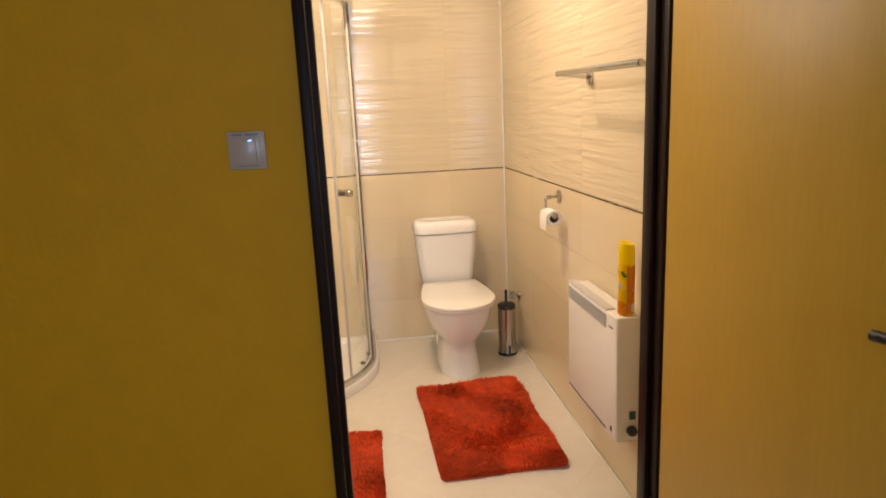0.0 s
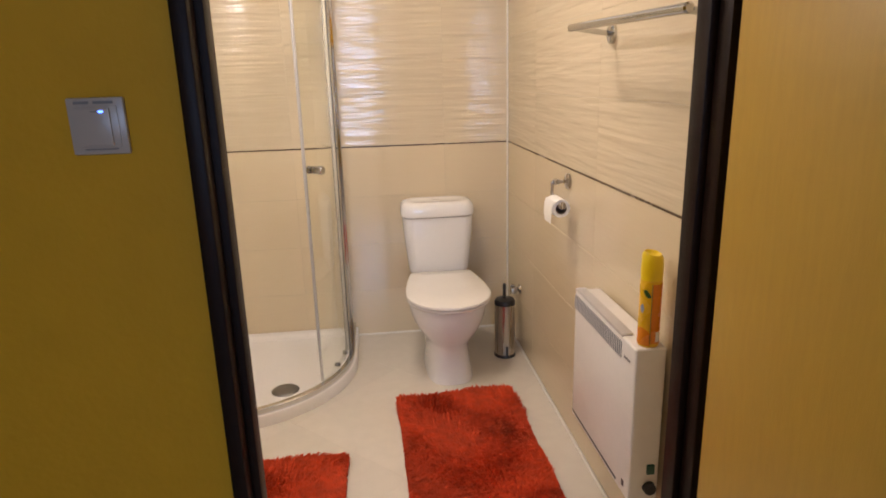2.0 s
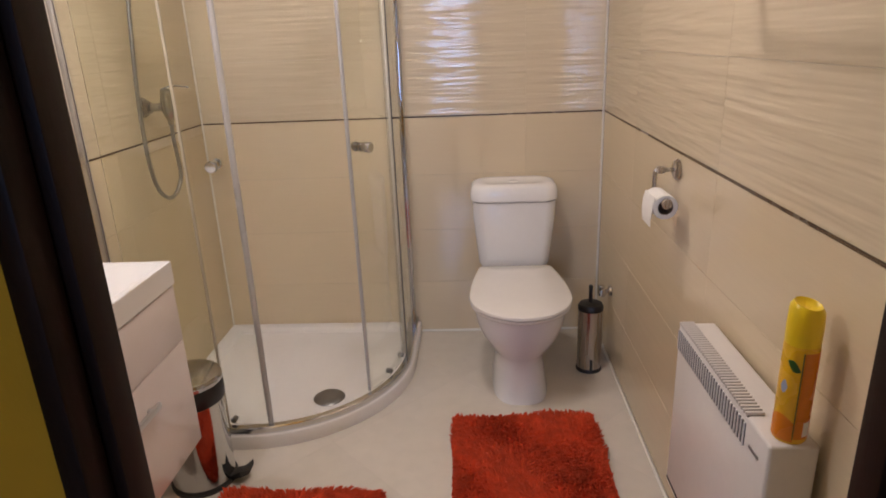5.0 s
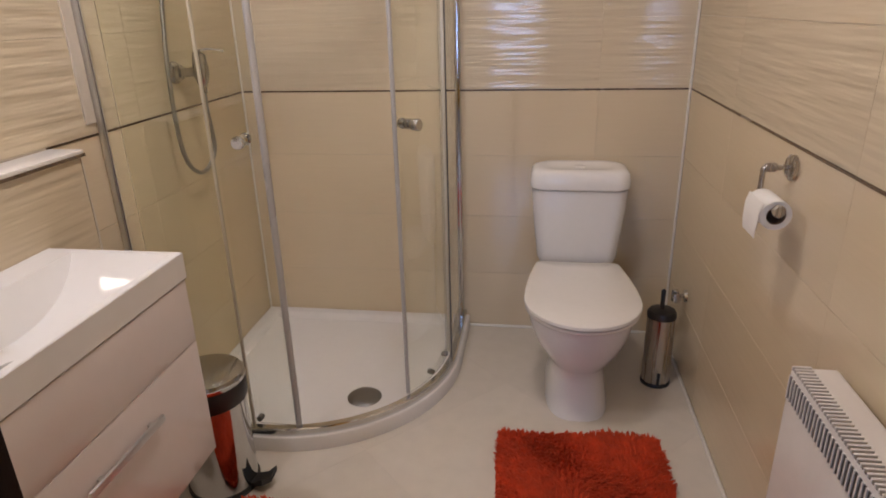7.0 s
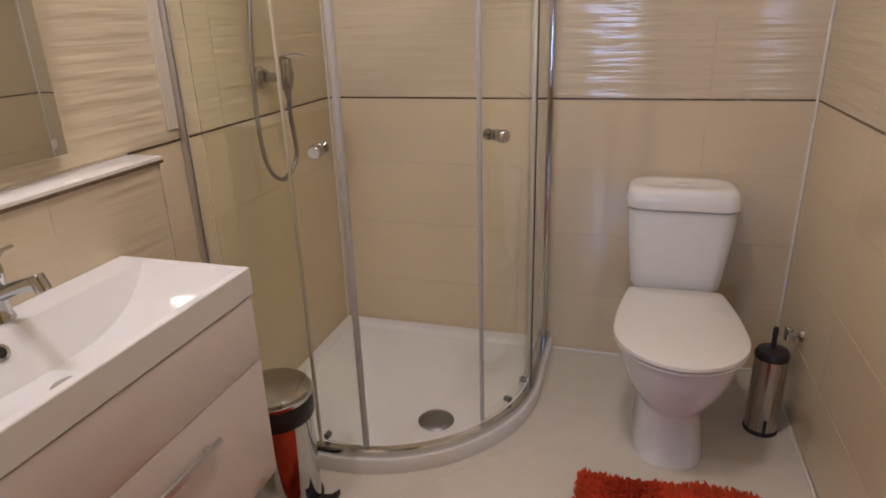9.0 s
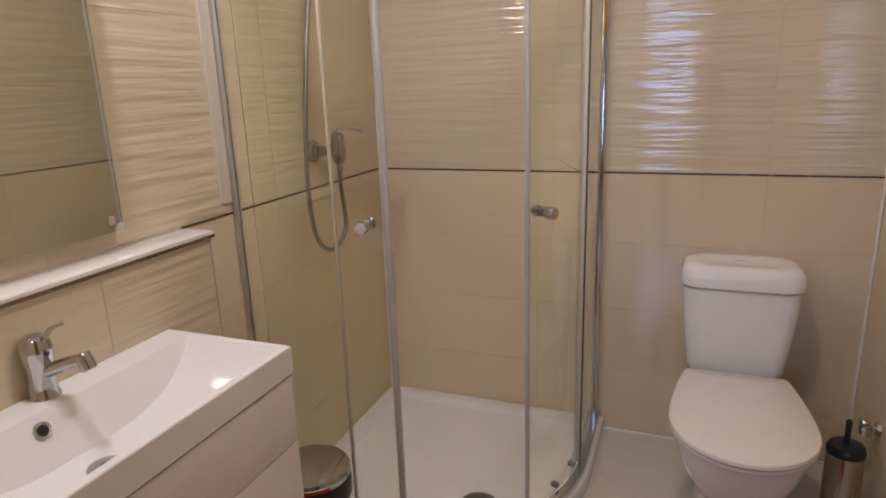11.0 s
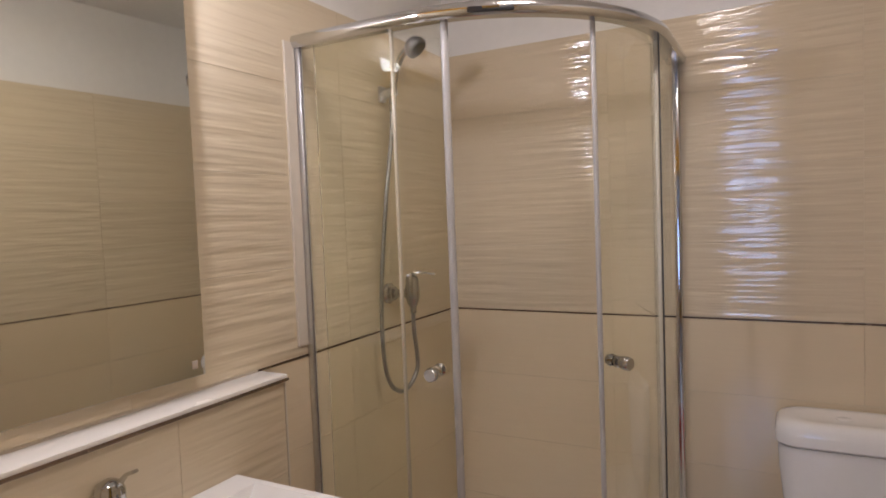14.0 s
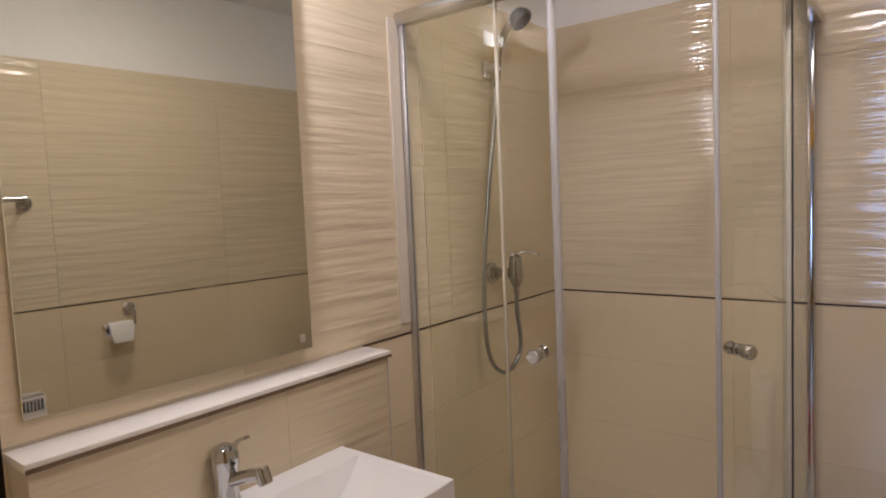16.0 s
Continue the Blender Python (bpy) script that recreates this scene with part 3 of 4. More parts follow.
cl = part("cistern_lid", loft(lidr), M_CERAMIC, toilet)
part("flush_button", lathe([(0, 0.7340), (0.021, 0.7340), (0.021, 0.7368), (0.019, 0.7375), (0, 0.7372)], 24, Matrix.Translation((0.0, 3.39, 0))), M_CERAMIC, cl, "white flush button")

# ---- toilet brush and valve ----
brush = thing("toilet_brush", "brushed steel toilet brush holder with black trim", "toilet brush", (0.808, 3.128, 0))
part("foot", lathe([(0, 0), (0.052, 0), (0.052, 0.010), (0.049, 0.014), (0, 0.014)], 28), M_BLACK, brush)
part("canister", lathe([(0, 0.014), (0.0485, 0.014), (0.0485, 0.265), (0, 0.265)], 32), M_STEEL, brush)
part("cap", lathe([(0, 0.265), (0.050, 0.265), (0.050, 0.280), (0.044, 0.290), (0.012, 0.296), (0, 0.297)], 32), M_BLACK, brush)
part("handle", lathe([(0, 0.29), (0.0085, 0.29), (0.0075, 0.33), (0.0085, 0.362), (0.005, 0.368), (0, 0.369)], 16, Matrix.Translation((-0.002, 0, 0))), M_BLACK, brush)
part("notch", box(-0.004, 0.006, -0.0515, -0.046, 0.012, 0.062, 0.003), M_BLACK, brush, "small black front tab")
valve = thing("water_valve", "small chrome angle valve on the tiled wall", "water valve", (XR, 3.215, 0.305))
part("escutcheon", lathe([(0, 0), (0.024, 0), (0.020, 0.010), (0.009, 0.012), (0.009, 0.045), (0, 0.045)], 20, Matrix.Translation((-0.001, 0, 0)) @ Matrix.Rotation(radians(-90), 4, "Y")), M_CHROME, valve)
part("tap_body", rod((-0.040, 0, -0.020), (-0.040, 0, 0.024), 0.013, 16, 0.003), M_CHROME, valve)
part("grip", lathe([(0, 0), (0.016, 0), (0.018, 0.006), (0.016, 0.018), (0, 0.020)], 10, Matrix.Translation((-0.040, -0.012, 0.0)) @ Matrix.Rotation(radians(90), 4, "X")), M_CHROME, valve)

# ---- paper holder, roll ----
PX, PY, PZ = XR, 2.485, 0.955
holder = thing("paper_holder", "chrome wall-mounted toilet paper holder", "paper holder", (PX, PY, PZ))
part("flange", lathe([(0, 0), (0.028, 0), (0.028, 0.008), (0.023, 0.012), (0, 0.012)], 24, Matrix.Translation((-0.001, 0, 0)) @ Matrix.Rotation(radians(-90), 4, "Y")), M_STEEL, holder)
DROP = 0.062
part("arm", tube([(-0.010, 0, 0), (-0.030, 0, 0), (-0.057, 0, 0), (-0.061, 0, -0.002), (-0.063, 0, -0.006), (-0.063, 0, -0.024), (-0.063, 0, 0.006 - DROP), (-0.063, -0.002, 0.002 - DROP), (-0.063, -0.006, -DROP), (-0.063, -0.06, -DROP), (-0.063, -0.124, -DROP)], 0.0060, 12), M_STEEL, holder)
part("knuckle", rod((-0.036, 0, 0), (-0.061, 0, 0), 0.010, 16, 0.003), M_STEEL, holder)
part("end_cap", lathe([(0, 0), (0.013, 0), (0.0135, 0.008), (0.011, 0.012), (0, 0.012)], 20, Matrix.Translation((-0.063, -0.118, -DROP)) @ Matrix.Rotation(radians(90), 4, "X")), M_STEEL, holder)
RR = 0.0315
roll = thing("toilet_paper", "half-used white toilet paper roll with a hanging end", "toilet paper", (PX - 0.063, PY - 0.016, PZ - DROP - 0.0120))
mt = Matrix.Rotation(radians(90), 4, "X")
part("paper", lathe([(0.0195, 0), (RR - 0.001, 0), (RR, 0.003), (RR, 0.095), (RR - 0.001, 0.098), (0.0195, 0.098), (0.0195, 0)], 36, mt), M_PAPER, roll)
part("core", lathe([(0.0180, 0.001), (0.0193, 0.001), (0.0193, 0.097), (0.0180, 0.097), (0.0180, 0.001)], 28, mt), M_CARD, roll, "brown cardboard core")
flap = [(-RR * 0.82, 0.026), (-RR - 0.0006, 0.006), (-RR - 0.0016, -0.018), (-RR - 0.0022, -0.036), (-RR - 0.0005, -0.054)]
part("loose_end", loft([[(x, -0.003 - 0.2 * max(0, -z - 0.02), z), (x, -0.096 + 0.3 * max(0, -z - 0.02), z), (x - 0.0008, -0.096 + 0.3 * max(0, -z - 0.02), z), (x - 0.0008, -0.003 - 0.2 * max(0, -z - 0.02), z)] for x, z in flap]), M_PAPER, roll)

# ---- towel rail ----
rail = thing("towel_rail", "polished chrome towel rail on two posts", "towel rail", (XR, 0, 1.435))
part("bar", rod((-0.130, 2.105, 0.009), (-0.130, 1.440, -0.006), 0.0105, 20, 0.003), M_CHROME, rail)
for y, dz in ((2.092, 0.008), (1.475, -0.005)):
    part("post", rod((-0.008, y + 0.030, -0.011 + dz * 0.5), (-0.128, y, dz), 0.0075, 14), M_CHROME, rail)
    part("flange", lathe([(0, 0), (0.028, 0), (0.028, 0.008), (0.024, 0.011), (0, 0.012)], 24, Matrix.Translation((-0.001, y + 0.032, -0.011 + dz * 0.5)) @ Matrix.Rotation(radians(-90), 4, "Y")), M_CHROME, rail)

# ---- electric heater ----
HX0, HX1, HY0, HY1, HZ0, HZ1 = 0.814, 0.893, 1.66, 2.115, 0.256, 0.685
heater = thing("electric_heater", "white enamelled wall-mounted electric panel heater", "heater", (0, 0, 0))
GY0 = HY0 + 0.085
part("casing", box(HX0, HX1, HY0, HY1, HZ0, HZ1 - 0.004, 0.006, 3), M_HEATER, heater)
part("wall_bracket", box(HX1 - 0.002, XR - 0.001, HY0 + 0.06, HY1 - 0.06, HZ0 + 0.06, HZ1 - 0.08), M_HEATER, heater)
# dark sheet under the fins: the gaps' shade is in its colour
grille = part("grille", box(HX0 + 0.001, HX0 + 0.030, GY0, HY1 - 0.004, HZ1 - 0.007, HZ1 - 0.003, 0.001), M_SLOT, heater, "slotted air outlet, shade between fins painted dark")
n_fin = 36
fin = None
for i in range(n_fin):
    y = GY0 + 0.004 + (HY1 - GY0 - 0.014) * i / (n_fin - 1)
    if fin is None:
        fin = part("fin", box(HX0 - 0.002, HX0 + 0.030, -0.0024, 0.0024, HZ1 - 0.005, HZ1 + 0.003, 0.001, 1), M_HEATER, grille, smooth=False)
        fin.location.y = y
    else:
        f = new("fin", fin.data)
        f.parent, f.location = grille, (0, y, 0)
# shallow dark sheet behind the bars, painted as shade rather than cut open
front = part("front_grille", box(HX0 - 0.0012, HX0 + 0.003, GY0, HY1 - 0.006, HZ1 - 0.062, HZ1 - 0.018, 0.0004), M_SLOT, heater, "slotted front grille, shade between bars painted dark")
bar0 = None
for i in range(30):
    y = GY0 + 0.003 + (HY1 - GY0 - 0.012) * i / 29
    if bar0 is None:
        bar0 = part("bar", box(HX0 - 0.003, HX0 + 0.001, -0.0020, 0.0020, HZ1 - 0.063, HZ1 - 0.017), M_HEATER, front, smooth=False)
        bar0.location.y = y
    else:
        f = new("bar", bar0.data)
        f.parent, f.location = front, (0, y, 0)
# no slot is cut here, a dark strip paints its shade
part("lower_slot_shade", box(HX0 - 0.0008, HX0 + 0.003, HY0 + 0.08, HY1 - 0.004, HZ0 + 0.012, HZ0 + 0.018), M_SLOT, heater)
part("rocker_switch", box(0.860, 0.880, HY0 - 0.006, HY0 + 0.002, 0.335, 0.362, 0.002), M_GREEN, heater, "dark green rocker switch")
part("knob", lathe([(0, 0), (0.017, 0), (0.016, 0.014), (0.012, 0.018), (0, 0.018)], 20, Matrix.Translation((0.868, HY0, 0.296)) @ Matrix.Rotation(radians(90), 4, "X")), M_BLACK, heater, "black thermostat knob")
part("mark", box(HX0 - 0.0012, HX0 + 0.001, HY0 + 0.030, HY0 + 0.066, HZ1 - 0.052, HZ1 - 0.046), M_MARK, heater, "small grey printed mark, unreadable")
part("badge", box(HX0 - 0.0012, HX0 + 0.001, HY0 + 0.030, HY0 + 0.042, HZ0 + 0.026, HZ0 + 0.042), M_BLACK, heater, "small black plate")

# ---- air freshener can ----
can = thing("spray_can", "yellow and orange air freshener can on the heater", "spray can", (0.856, 1.690, HZ1 - 0.004))
RC = 0.0258
part("body", lathe([(0, 0), (RC - 0.002, 0), (RC, 0.004), (RC, 0.165), (RC - 0.003, 0.176), (0, 0.178)], 32), M_CANBODY, can, "yellow printed metal can")
bm = lathe([(0, 0.168), (0.0252, 0.168), (0.0258, 0.196), (0.0245, 0.224), (0.0195, 0.232), (0.016, 0.228), (0, 0.221)], 32)
for v in bm.verts:
    if v.co.z > 0.205:
        v.co.z += 0.22 * (0.6 * v.co.x - 0.8 * v.co.y) * -1
part("cap", bm, M_YELLOW, can, "yellow plastic cap with a slanted top")


def wrap(r, a0, a1, low, high, n=12, thick=0.0005):
    """A printed patch bent round the can; low and high give its lower and upper edge along the turn."""
    rings = []
    for i in range(n):
        t = i / (n - 1)
        a, z0, z1 = radians(a0 + (a1 - a0) * t), low(t), high(t)
        c, q = math.cos(a), math.sin(a)
        rings.append([(r * c, r * q, z0), ((r + thick) * c, (r + thick) * q, z0), ((r + thick) * c, (r + thick) * q, z1), (r * c, r * q, z1)])
    return loft(rings)


def leaf_edge(mid, half, rise):
    return lambda t: mid + rise * (t - 0.5) + half * math.sin(math.pi * t) + (0.0004 if half > 0 else -0.0004)


part("print_panel", wrap(RC - 0.0002, 256, 345, lambda t: 0.010, lambda t: 0.160), M_CANORANGE, can, "orange printed panel")
part("print_panel", wrap(RC - 0.0002, 150, 255, lambda t: 0.005, lambda t: 0.034 + 0.016 * math.sin(3.0 * t)), M_CANORANGE, can, "orange printed band")
part("print_leaf", wrap(RC - 0.0001, 205, 250, leaf_edge(0.136, -0.008, -0.014), leaf_edge(0.136, 0.008, -0.014)), M_CANGREEN, can, "green printed leaf")
part("print_patch", wrap(RC - 0.0001, 190, 216, leaf_edge(0.098, -0.011, 0), leaf_edge(0.098, 0.011, 0)), M_CANBLUE, can, "pale blue printed patch")
part("print_line", wrap(RC - 0.0001, 252, 255, lambda t: 0.010, lambda t: 0.160), M_CANGREEN, can, "thin green printed line")
part("print_code", wrap(RC - 0.0001, 285, 318, lambda t: 0.014, lambda t: 0.040), M_PAPER, can, "small pale printed label")

# ---- wash basin, cabinet ----
BX0, BX1, BY0, BY1, BZ = -0.732, -0.407, 1.615, 2.252, 0.810
IX0, IX1, IY0, IY1, DIP = -0.659, -0.424, 1.630, 2.234, 0.087     # the bowl inside the rim
cabinet = thing("vanity_cabinet", "glossy white wall-hung vanity cabinet with two drawers", "bathroom cabinet")
part("carcass", box(BX0 + 0.001, BX1 - 0.024, BY0 + 0.004, BY1 - 0.004, 0.293, BZ - DIP - 0.01, 0.002), M_LACQUER, cabinet)
part("side_panel", box(BX0 + 0.001, BX1 - 0.024, BY1 - 0.022, BY1 - 0.004, BZ - DIP - 0.01, BZ - 0.061, 0.001), M_LACQUER, cabinet)
part("side_panel", box(BX0 + 0.001, BX1 - 0.024, BY0 + 0.004, BY0 + 0.022, BZ - DIP - 0.01, BZ - 0.061, 0.001), M_LACQUER, cabinet)
d1 = part("drawer_front", box(BX1 - 0.022, BX1 - 0.003, BY0 + 0.003, BY1 - 0.003, 0.595, BZ - 0.064, 0.002), M_LACQUER, cabinet)
d2 = part("drawer_front", box(BX1 - 0.022, BX1 - 0.003, BY0 + 0.003, BY1 - 0.003, 0.293, 0.592, 0.002), M_LACQUER, cabinet)
h = part("handle", box(BX1 + 0.006, BX1 + 0.015, 1.832, 2.064, 0.508, 0.524, 0.003), M_ALU, d2, "slim brushed metal bar handle")
for y in (1.875, 2.033):
    part("standoff", box(BX1 - 0.004, BX1 + 0.008, y - 0.006, y + 0.006, 0.511, 0.521, 0.001), M_ALU, h)
basin = thing("wash_basin", "white ceramic wash basin with a sloping bowl", "wash basin")
bm = bmesh.new()
rows_ = []
for i in range(33):
    u = -1 + 2 * i / 32
    y, z = 1.932 + 0.302 * u, BZ - DIP * (1 - abs(u) ** 3.0)
    rows_.append([bm.verts.new(p) for p in ((IX0, y, BZ), (IX0 + 0.5 * (BZ - z), y, z), (IX1 - 0.12 * (BZ - z), y, z), (IX1, y, BZ))])
for a_, b_ in zip(rows_, rows_[1:]):
    for k in range(3):
        bm.faces.new((a_[k], a_[k + 1], b_[k + 1], b_[k]))
bmesh.ops.remove_doubles(bm, verts=bm.verts[:], dist=1e-5)
rim = [(IX0, IY0), (IX1, IY0), (IX1, IY1), (IX0, IY1)]
edge = [(BX0 + 0.002, BY0 + 0.002), (BX1 - 0.002, BY0 + 0.002), (BX1 - 0.002, BY1 - 0.002), (BX0 + 0.002, BY1 - 0.002)]
skin = [[(x, y, BZ) for x, y in rim], [(x, y, BZ) for x, y in edge], [(x, y, BZ - 0.002) for x, y in ((BX0, BY0), (BX1, BY0), (BX1, BY1), (BX0, BY1))], [(x, y, BZ - 0.06) for x, y in ((BX0, BY0), (BX1, BY0), (BX1, BY1), (BX0, BY1))]]
part("bowl", join(bm, loft(skin, cap0=False, cap1=False)), M_CERAMIC, basin)
part("drain", lathe([(0, 0.004), (0.020, 0.004), (0.031, 0.002), (0.032, 0), (0, 0)], 28, Matrix.Translation((-0.540, 1.900, BZ - DIP))), M_CHROME, basin, "round chrome waste")
# flat black disc on the closed waste, its colour stands for the opening's shade
part("waste_shade_disc", lathe([(0, 0.0042), (0.010, 0.0042), (0.010, 0.0048), (0, 0.0048)], 20, Matrix.Translation((-0.540, 1.900, BZ - DIP))), M_BLACK, basin, "black disc painting the shade of the waste's opening")
mo = Matrix.Translation((IX0 + 0.5 * 0.026 + 0.0005, 1.876, BZ - 0.026)) @ Vector((0.894, 0, 0.447)).to_track_quat("Z", "Y").to_matrix().to_4x4()
part("overflow_ring", lathe([(0.010, -0.002), (0.016, -0.002), (0.015, 0.003), (0.010, 0.002), (0.010, -0.002)], 24, mo), M_CHROME, basin, "chrome overflow ring")
# black disc closes the ring and paints the shade of an overflow hole
part("overflow_shade_disc", lathe([(0, -0.001), (0.0102, -0.001), (0.0102, 0.0012), (0, 0.0012)], 20, mo), M_BLACK, basin)
tap = thing("basin_tap", "chrome single-lever basin mixer tap", "tap", (-0.708, 1.935, BZ))
part("body", lathe([(0, 0), (0.027, 0), (0.026, 0.006), (0.0235, 0.012), (0.0225, 0.040), (0.0235, 0.060), (0.0265, 0.078), (0.0265, 0.096), (0.022, 0.110), (0.010, 0.117), (0, 0.118)], 28), M_CHROME, tap)
sp = part("spout", tube(smooth_path([(0.004, 0, 0.044), (0.034, 0.006, 0.056), (0.068, 0.012, 0.068), (0.094, 0.016, 0.075)], 5), 0.0125, 16), M_CHROME, tap)
part("aerator", rod((0.090, 0.0155, 0.086), (0.102, 0.0170, 0.056), 0.0135, 18, 0.002), M_CHROME, sp)
part("lever", sweep(smooth_path([(0.012, 0.002, 0.098), (0.026, 0.005, 0.116), (0.040, 0.008, 0.130), (0.060, 0.011, 0.138)], 5), [(-0.007, -0.003), (0.007, -0.003), (0.005, 0.003), (-0.005, 0.003)]), M_CHROME, tap)
part("index_mark", rod((0.0225, 0, 0.084), (0.0278, 0, 0.084), 0.0045, 12), M_BLACK, tap)

# ---- mirror, lamp over it, ledge ----
SX = -0.733
ledge = setting("ledge_box", box(XL, SX - DEEP, 1.620, 2.418, 0, 0.983), M_JOINT, "low tiled boxing under the mirror")
shelf = thing("ledge_shelf", "white ledge shelf with a metal front edge", "shelf")
part("board", box(XL + 0.001, SX + 0.008, 1.615, 2.424, 0.9835, 0.9985, 0.0015), M_SEAT, shelf)
part("edge_strip", box(SX + 0.0082, SX + 0.0105, 1.615, 2.426, 0.9822, 0.9900, 0.0008), M_STRIP, shelf, "dark polished metal edging")
mirror = thing("wall_mirror", "frameless rectangular wall mirror", "mirror", (XL + 0.002, 1.645, 1.040), -1.95)
part("glass", box(0, 0.006, 0, 0.586, 0, 0.862, 0.0015, 1), M_MIRROR, mirror, smooth=False)
part("clip", box(0.0058, 0.0075, 0.551, 0.565, 0.018, 0.036, 0.0006), M_SWITCH, mirror, "small clear plastic clip")
part("standoff", box(-0.015, 0.000, 0.55, 0.57, 0.02, 0.04), M_SWITCH, mirror)
lamp = thing("mirror_lamp", "small chrome arm lamp above the mirror, lit", "lamp", (XL, MIRROR_LAMP[1], MIRROR_LAMP[2]))
REACH = MIRROR_LAMP[0] - XL
part("wall_plate", box(-0.003, 0.012, -0.040, 0.040, 0.010, 0.090, 0.003), M_CHROME, lamp)
part("arm", tube(smooth_path([(0.010, 0, 0.055), (0.060, 0, 0.066), (REACH - 0.02, 0, 0.060), (REACH, 0, 0.046)], 6), 0.007, 12), M_CHROME, lamp)
part("shade", lathe([(0, 0.048), (0.030, 0.044), (0.046, 0.030), (0.047, 0.027), (0.030, 0.038), (0, 0.042)], 28, Matrix.Translation((REACH, 0, 0))), M_CHROME, lamp, "shallow polished shade over the bulb")
clamp = thing("ceiling_lamp", "round opal ceiling lamp, lit", "lamp", (*CEILING_LAMP, CEIL))
part("base_ring", lathe([(0, 0), (0.140, 0), (0.140, -0.02), (0.132, -0.025), (0, -0.025)], 36), M_SWITCH, clamp)
part("diffuser", lathe([(0.132, -0.025), (0.128, -0.05), (0.104, -0.075), (0.05, -0.088), (0, -0.09)], 36), M_DIFFUSER, clamp, "glowing opal glass bowl")

# ---- pedal bin ----
pbin = thing("pedal_bin", "polished steel pedal bin with black collar", "bin", (-0.53, 2.450, 0))
part("base", lathe([(0, 0), (0.100, 0), (0.102, 0.012), (0.098, 0.018), (0, 0.018)], 36), M_BLACK, pbin)
part("body", lathe([(0, 0.018), (0.096, 0.018), (0.096, 0.30), (0, 0.30)], 48), M_CHROME, pbin)
part("collar", lathe([(0.09, 0.295), (0.101, 0.295), (0.103, 0.30), (0.103, 0.350), (0.100, 0.356), (0.09, 0.356)], 40), M_BLACK, pbin, "black plastic collar")
part("lid", lathe([(0.099, 0.357), (0.1015, 0.357), (0.1015, 0.368), (0.097, 0.376), (0.06, 0.386), (0, 0.390)], 40), M_SATIN, pbin, "domed steel lid")
part("lid_ring", lathe([(0.0985, 0.356), (0.1035, 0.356), (0.1035, 0.366), (0.0985, 0.369)], 40), M_CHROME, pbin, "polished chrome lid ring")
bm = loft([[(0.085, -0.022, 0.012), (0.105, -0.030, 0.016), (0.135, -0.040, 0.030), (0.150, -0.012, 0.022), (0.158, 0.018, 0.040), (0.128, 0.022, 0.018), (0.085, 0.018, 0.012)],
           [(0.085, -0.022, 0.024), (0.105, -0.030, 0.030), (0.135, -0.040, 0.052), (0.150, -0.012, 0.036), (0.158, 0.018, 0.058), (0.128, 0.022, 0.030), (0.085, 0.018, 0.024)]])
part("pedal", bm, M_BLACK, pbin, "black plastic foot pedal")


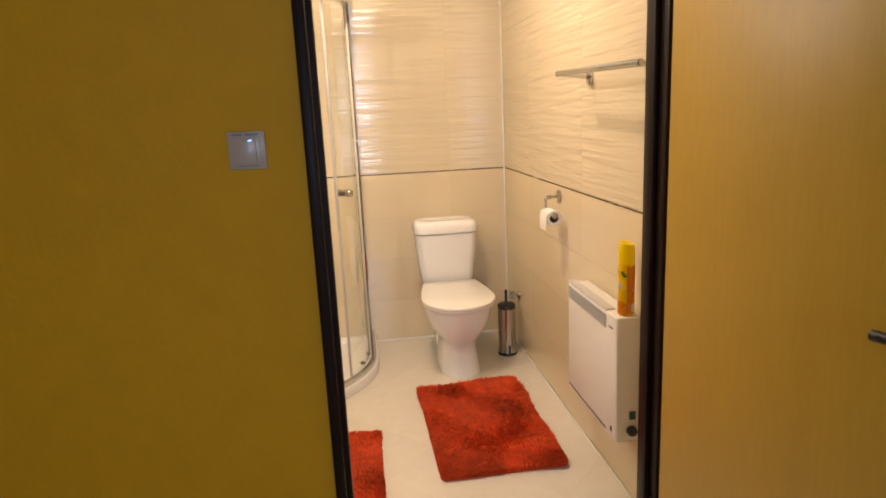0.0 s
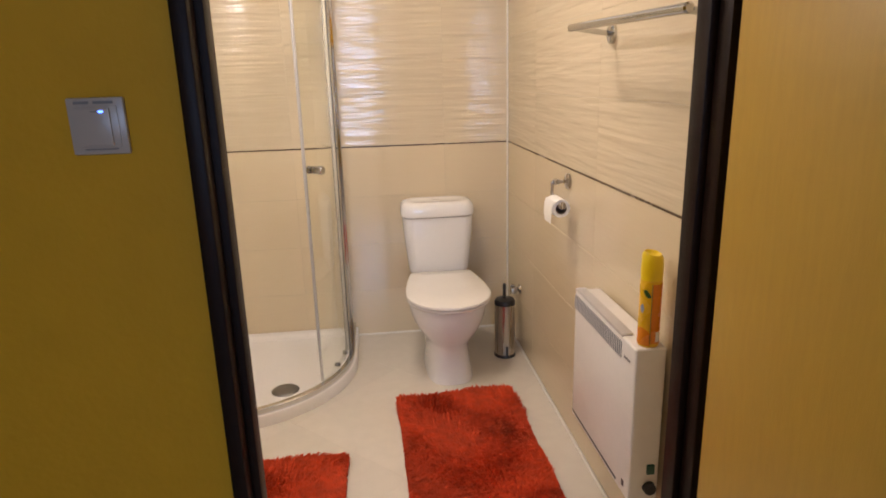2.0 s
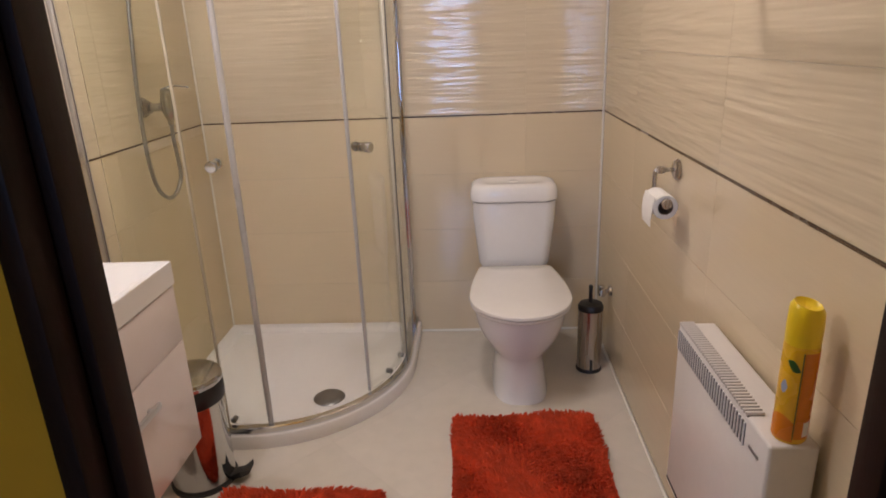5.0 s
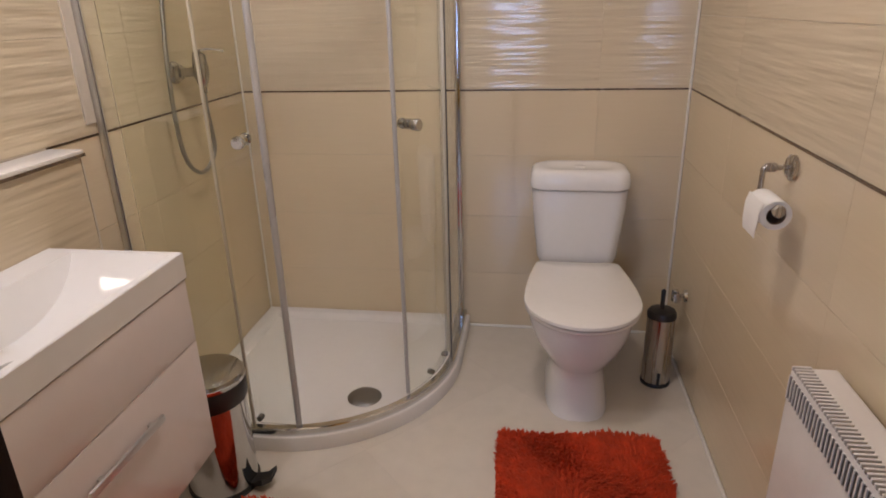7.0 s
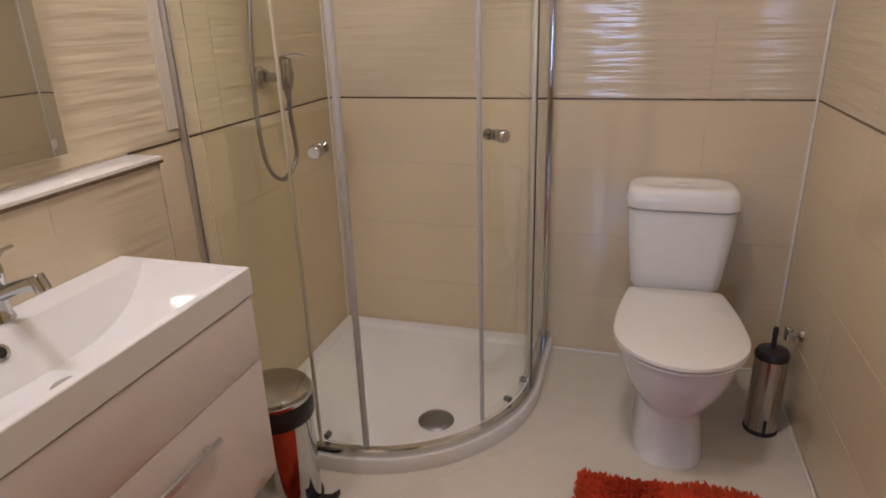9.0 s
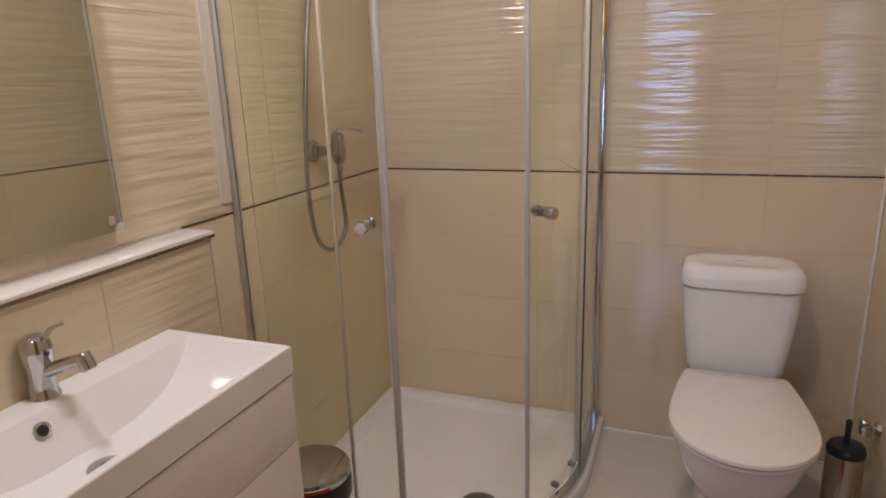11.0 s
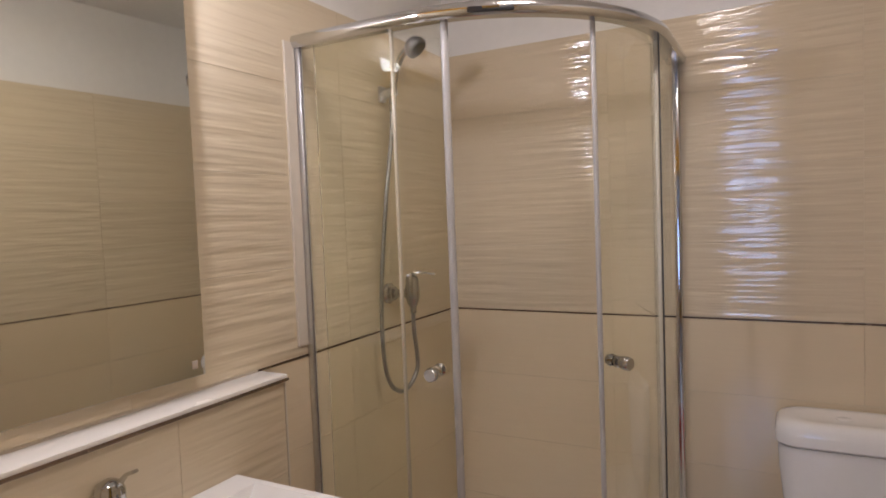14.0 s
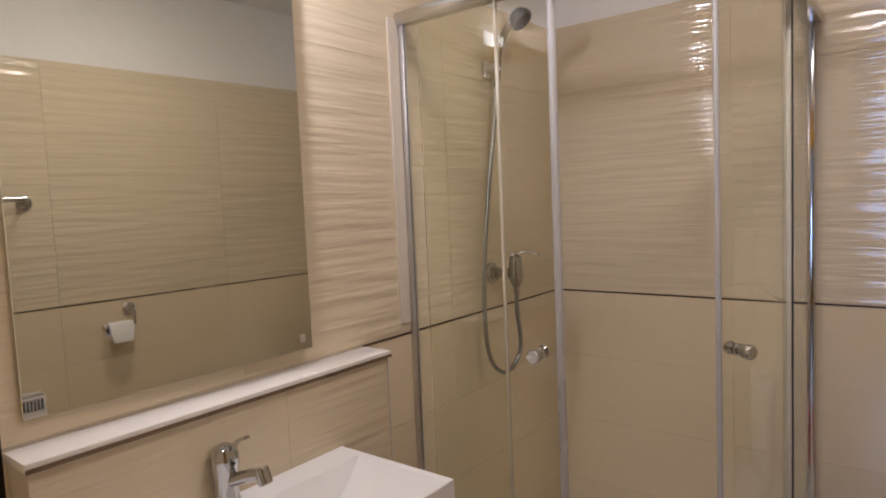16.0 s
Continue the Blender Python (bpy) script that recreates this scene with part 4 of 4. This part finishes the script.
# ---- rugs ----
def rug(at, rz, seed):
    w, d = 0.49, 0.80
    rng = np.random.default_rng(seed)
    t = thing("shaggy_rug", "red-orange shaggy bath rug on the tiled floor", "rug", at, rz, "bath rugs")
    part("backing", loft([rounded(0, 0, w, d, 0.024, z) for z in (0.001, 0.008)]), M_RUGBASE, t)
    nx, ny = 124, 200
    gx, gy = np.meshgrid(np.linspace(-w / 2, w / 2, nx), np.linspace(-d / 2, d / 2, ny))
    px = (gx + rng.normal(0, 0.002, gx.shape)).ravel()
    py = (gy + rng.normal(0, 0.002, gy.shape)).ravel()
    corner = 0.024
    qx, qy = np.maximum(np.abs(px) - w / 2 + corner, 0), np.maximum(np.abs(py) - d / 2 + corner, 0)
    inside = np.hypot(qx, qy) < corner + 0.002
    px, py = px[inside], py[inside]
    k = len(px)
    cell = 0.015
    ci, cj = np.floor(px / cell).astype(int), np.floor(py / cell).astype(int)
    seat_of = {}
    for a_, b_ in set(zip(ci.tolist(), cj.tolist())):
        p = Vector(((a_ + 0.5) * cell * 5, (b_ + 0.5) * cell * 5, seed))
        n1 = noise.noise_vector(p)
        seat_of[a_, b_] = (n1.x * 0.030 + rng.normal(0, 0.0022), n1.y * 0.030 + rng.normal(0, 0.0022), 0.019 + 0.005 * n1.z + rng.normal(0, 0.0010))
    tuft = np.array([seat_of[a_, b_] for a_, b_ in zip(ci.tolist(), cj.tolist())])
    ox, oy = (ci + 0.5) * cell - px, (cj + 0.5) * cell - py
    tx = tuft[:, 0] + 0.38 * ox + rng.normal(0, 0.0018, k)
    ty = tuft[:, 1] + 0.38 * oy + rng.normal(0, 0.0018, k)
    ang, far = np.arctan2(ty, tx), np.hypot(tx, ty)
    high = np.clip(tuft[:, 2] + rng.uniform(-0.008, 0.003, k), 0.006, 0.04)
    dx, dy = np.cos(ang) * far, np.sin(ang) * far
    verts, faces = [], []
    for lvl, (f, hgt, rad) in enumerate(((0, 0.0, 0.0028), (0.35, 0.70, 0.0030), (1.0, 1.0, 0.0013))):
        for c in range(3):
            a = 2.094 * c + ang
            verts.append(np.stack((px + dx * f + np.cos(a) * rad, py + dy * f + np.sin(a) * rad, 0.007 + high * hgt), 1))
    v = np.stack(verts, 1).reshape(-1, 3)
    for lvl in range(2):
        for c in range(3):
            e = (c + 1) % 3
            faces.append(np.array((lvl * 3 + c, lvl * 3 + e, lvl * 3 + 3 + e, lvl * 3 + 3 + c)))
    f = (np.arange(k)[:, None, None] * 9 + np.array(faces)[None]).reshape(-1, 4)
    me = bpy.data.meshes.new("pile")
    tips = np.arange(k)[:, None] * 9 + np.array((6, 7, 8))[None]
    me.from_pydata(v.tolist(), [], f.tolist() + tips.tolist())
    me.materials.append(M_PILE)
    me.shade_smooth()
    ob = new("pile", me)
    ob.parent = t
    tagged(ob, "long tufted red-orange pile", kind="stuff")
    return t


rug((0.514, 2.360, 0), 0.8, 3)
rug((-0.180, 1.965, 0), 0, 8)

# ---- tiles, strips and joints ----
tile_meshes = {}


def tile_mesh(w, h, material, thick=DEEP):
    key = (round(w, 4), round(h, 4), material.name)
    if key not in tile_meshes:
        e = 0.0005
        b = loft([[(0, 0, 0), (w, 0, 0), (w, 0, h), (0, 0, h)], [(0, -thick + e, 0), (w, -thick + e, 0), (w, -thick + e, h), (0, -thick + e, h)], [(e, -thick, e), (w - e, -thick, e), (w - e, -thick, h - e), (e, -thick, h - e)]], cap0=False)
        me = bpy.data.meshes.new("tile")
        bmesh.ops.recalc_face_normals(b, faces=b.faces[:])
        b.to_mesh(me)
        b.free()
        me.materials.append(material)
        tile_meshes[key] = me
    return tile_meshes[key]


def lay(parent, start, rz, length, rows, width=0.75, first=0.0, gap=0.0009):
    """Rows of tiles along a wall from start, which is at floor level on the wall's plaster; rz turns the wall's way."""
    base = pose(*start, 0, 0, rz)
    for z0, z1, mat in rows:
        x = -first
        while x < length - 1e-6:
            a, c = max(x, 0), min(x + width, length)
            if c - a > 0.01:
                ob = new("tile", tile_mesh(c - a - gap / 2, z1 - z0 - gap, mat))
                ob.parent = parent
                ob.matrix_local = parent.matrix_world.inverted() @ base @ Matrix.Translation((a + gap / 4, 0, z0 + gap / 2))
            x += width


LOW = [(TILE * i + (0.008 if i == 0 else 0), TILE * (i + 1) - (0.003 if i == 3 else 0), M_TILE) for i in range(4)]
HIGH = [(LINE + TILE * i + (0.003 if i == 0 else 0), LINE + TILE * (i + 1), M_WAVE) for i in range(4)]
lay(wall_north, (XL, YB + DEEP, 0), 0, XR - XL, LOW + HIGH, 0.75, 0.106)
lay(wall_east, (XR + DEEP, YB, 0), -90, YB - YF, LOW + HIGH, 0.75, 0.22)
lay(wall_west, (XL - DEEP, YF, 0), 90, YB - YF, LOW + HIGH, 0.75, 0.068)
lay(wall_south, (DX0 - 0.021, YF, 0), 180, DX0 - 0.021 - XL, LOW + HIGH, 0.75, 0.2)
lay(wall_south, (XR, YF, 0), 180, XR - DX1 - 0.021, LOW + HIGH, 0.75, 0.2)
lay(ledge, (SX - DEEP, 1.620, 0), 90, 0.798, [(a, min(c, 0.981), M_WAVE) for a, c, _ in LOW], 0.75, 0.264)
for name, bm in (("trim_north", box(XL + 0.001, XR - 0.001, YB - 0.0015, YB + 0.004, LINE - 0.0026, LINE + 0.0026)), ("trim_east", box(XR - 0.0015, XR + 0.004, YF, YB - 0.002, LINE - 0.0026, LINE + 0.0026)), ("trim_west", box(XL - 0.004, XL + 0.0015, 2.418, YB - 0.002, LINE - 0.0026, LINE + 0.0026))):
    setting(name, bm, M_STRIP, "dark bronze metal strip between tile rows")
setting("trim_corner_east", box(XR - 0.009, XR - 0.0001, YB - 0.009, YB - 0.0001, 0, TOP, 0.003, 1), M_SILICONE, "pale silicone joint in the corner")
setting("trim_corner_west", box(XL + 0.0001, XL + 0.008, YB - 0.008, YB - 0.0001, 0.05, TOP, 0.003, 1), M_SILICONE, "pale silicone joint in the corner")
setting("trim_floor_north", box(QX + 0.551, XR - 0.001, YB - 0.010, YB - 0.0001, -0.001, 0.009, 0.003, 1), M_SILICONE, "white silicone joint along the floor")
setting("trim_floor_east", box(XR - 0.010, XR - 0.0001, YF, YB - 0.010, -0.001, 0.009, 0.003, 1), M_SILICONE, "white silicone joint along the floor")
setting("trim_west_edge", box(XL - 0.001, XL + 0.006, 2.568, 2.6085, LINE + 0.03, ZT - 0.02, 0.002), M_JOINT, "pale vertical trim beside the shower profile")
setting("trim_ledge_edge", box(SX - 0.006, SX + 0.001, 2.4185, 2.4245, 0, 0.983, 0.001), M_JOINT, "pale edge trim of the tiled boxing")

FT = 0.60
rooms = ((CX0, CX1, CY0, (YC + YF) / 2), (XL, XR, (YC + YF) / 2, YB))
turn45 = Matrix.Rotation(radians(45), 4, "Z")
for i in range(-6, 7):
    for j in range(-7, 7):
        m = Matrix.Translation((0.195, 2.13, 0)) @ turn45 @ Matrix.Translation(((i + 0.5) * FT + 0.11, (j + 0.5) * FT, 0))
        for x0, x1, y0, y1 in rooms:
            bm = box(-FT / 2 + 0.0002, FT / 2 - 0.0002, -FT / 2 + 0.0002, FT / 2 - 0.0002, -0.006, 0.0)
            bmesh.ops.transform(bm, matrix=m, verts=bm.verts[:])
            for co, no in (((x0, 0, 0), (-1, 0, 0)), ((x1, 0, 0), (1, 0, 0)), ((0, y0, 0), (0, -1, 0)), ((0, y1, 0), (0, 1, 0))):
                bmesh.ops.bisect_plane(bm, geom=bm.verts[:] + bm.edges[:] + bm.faces[:], plane_co=co, plane_no=no, clear_outer=True)
            if len(bm.faces) > 2:
                part("tile", bm, M_FLOOR, floor, smooth=False)
            else:
                bm.free()
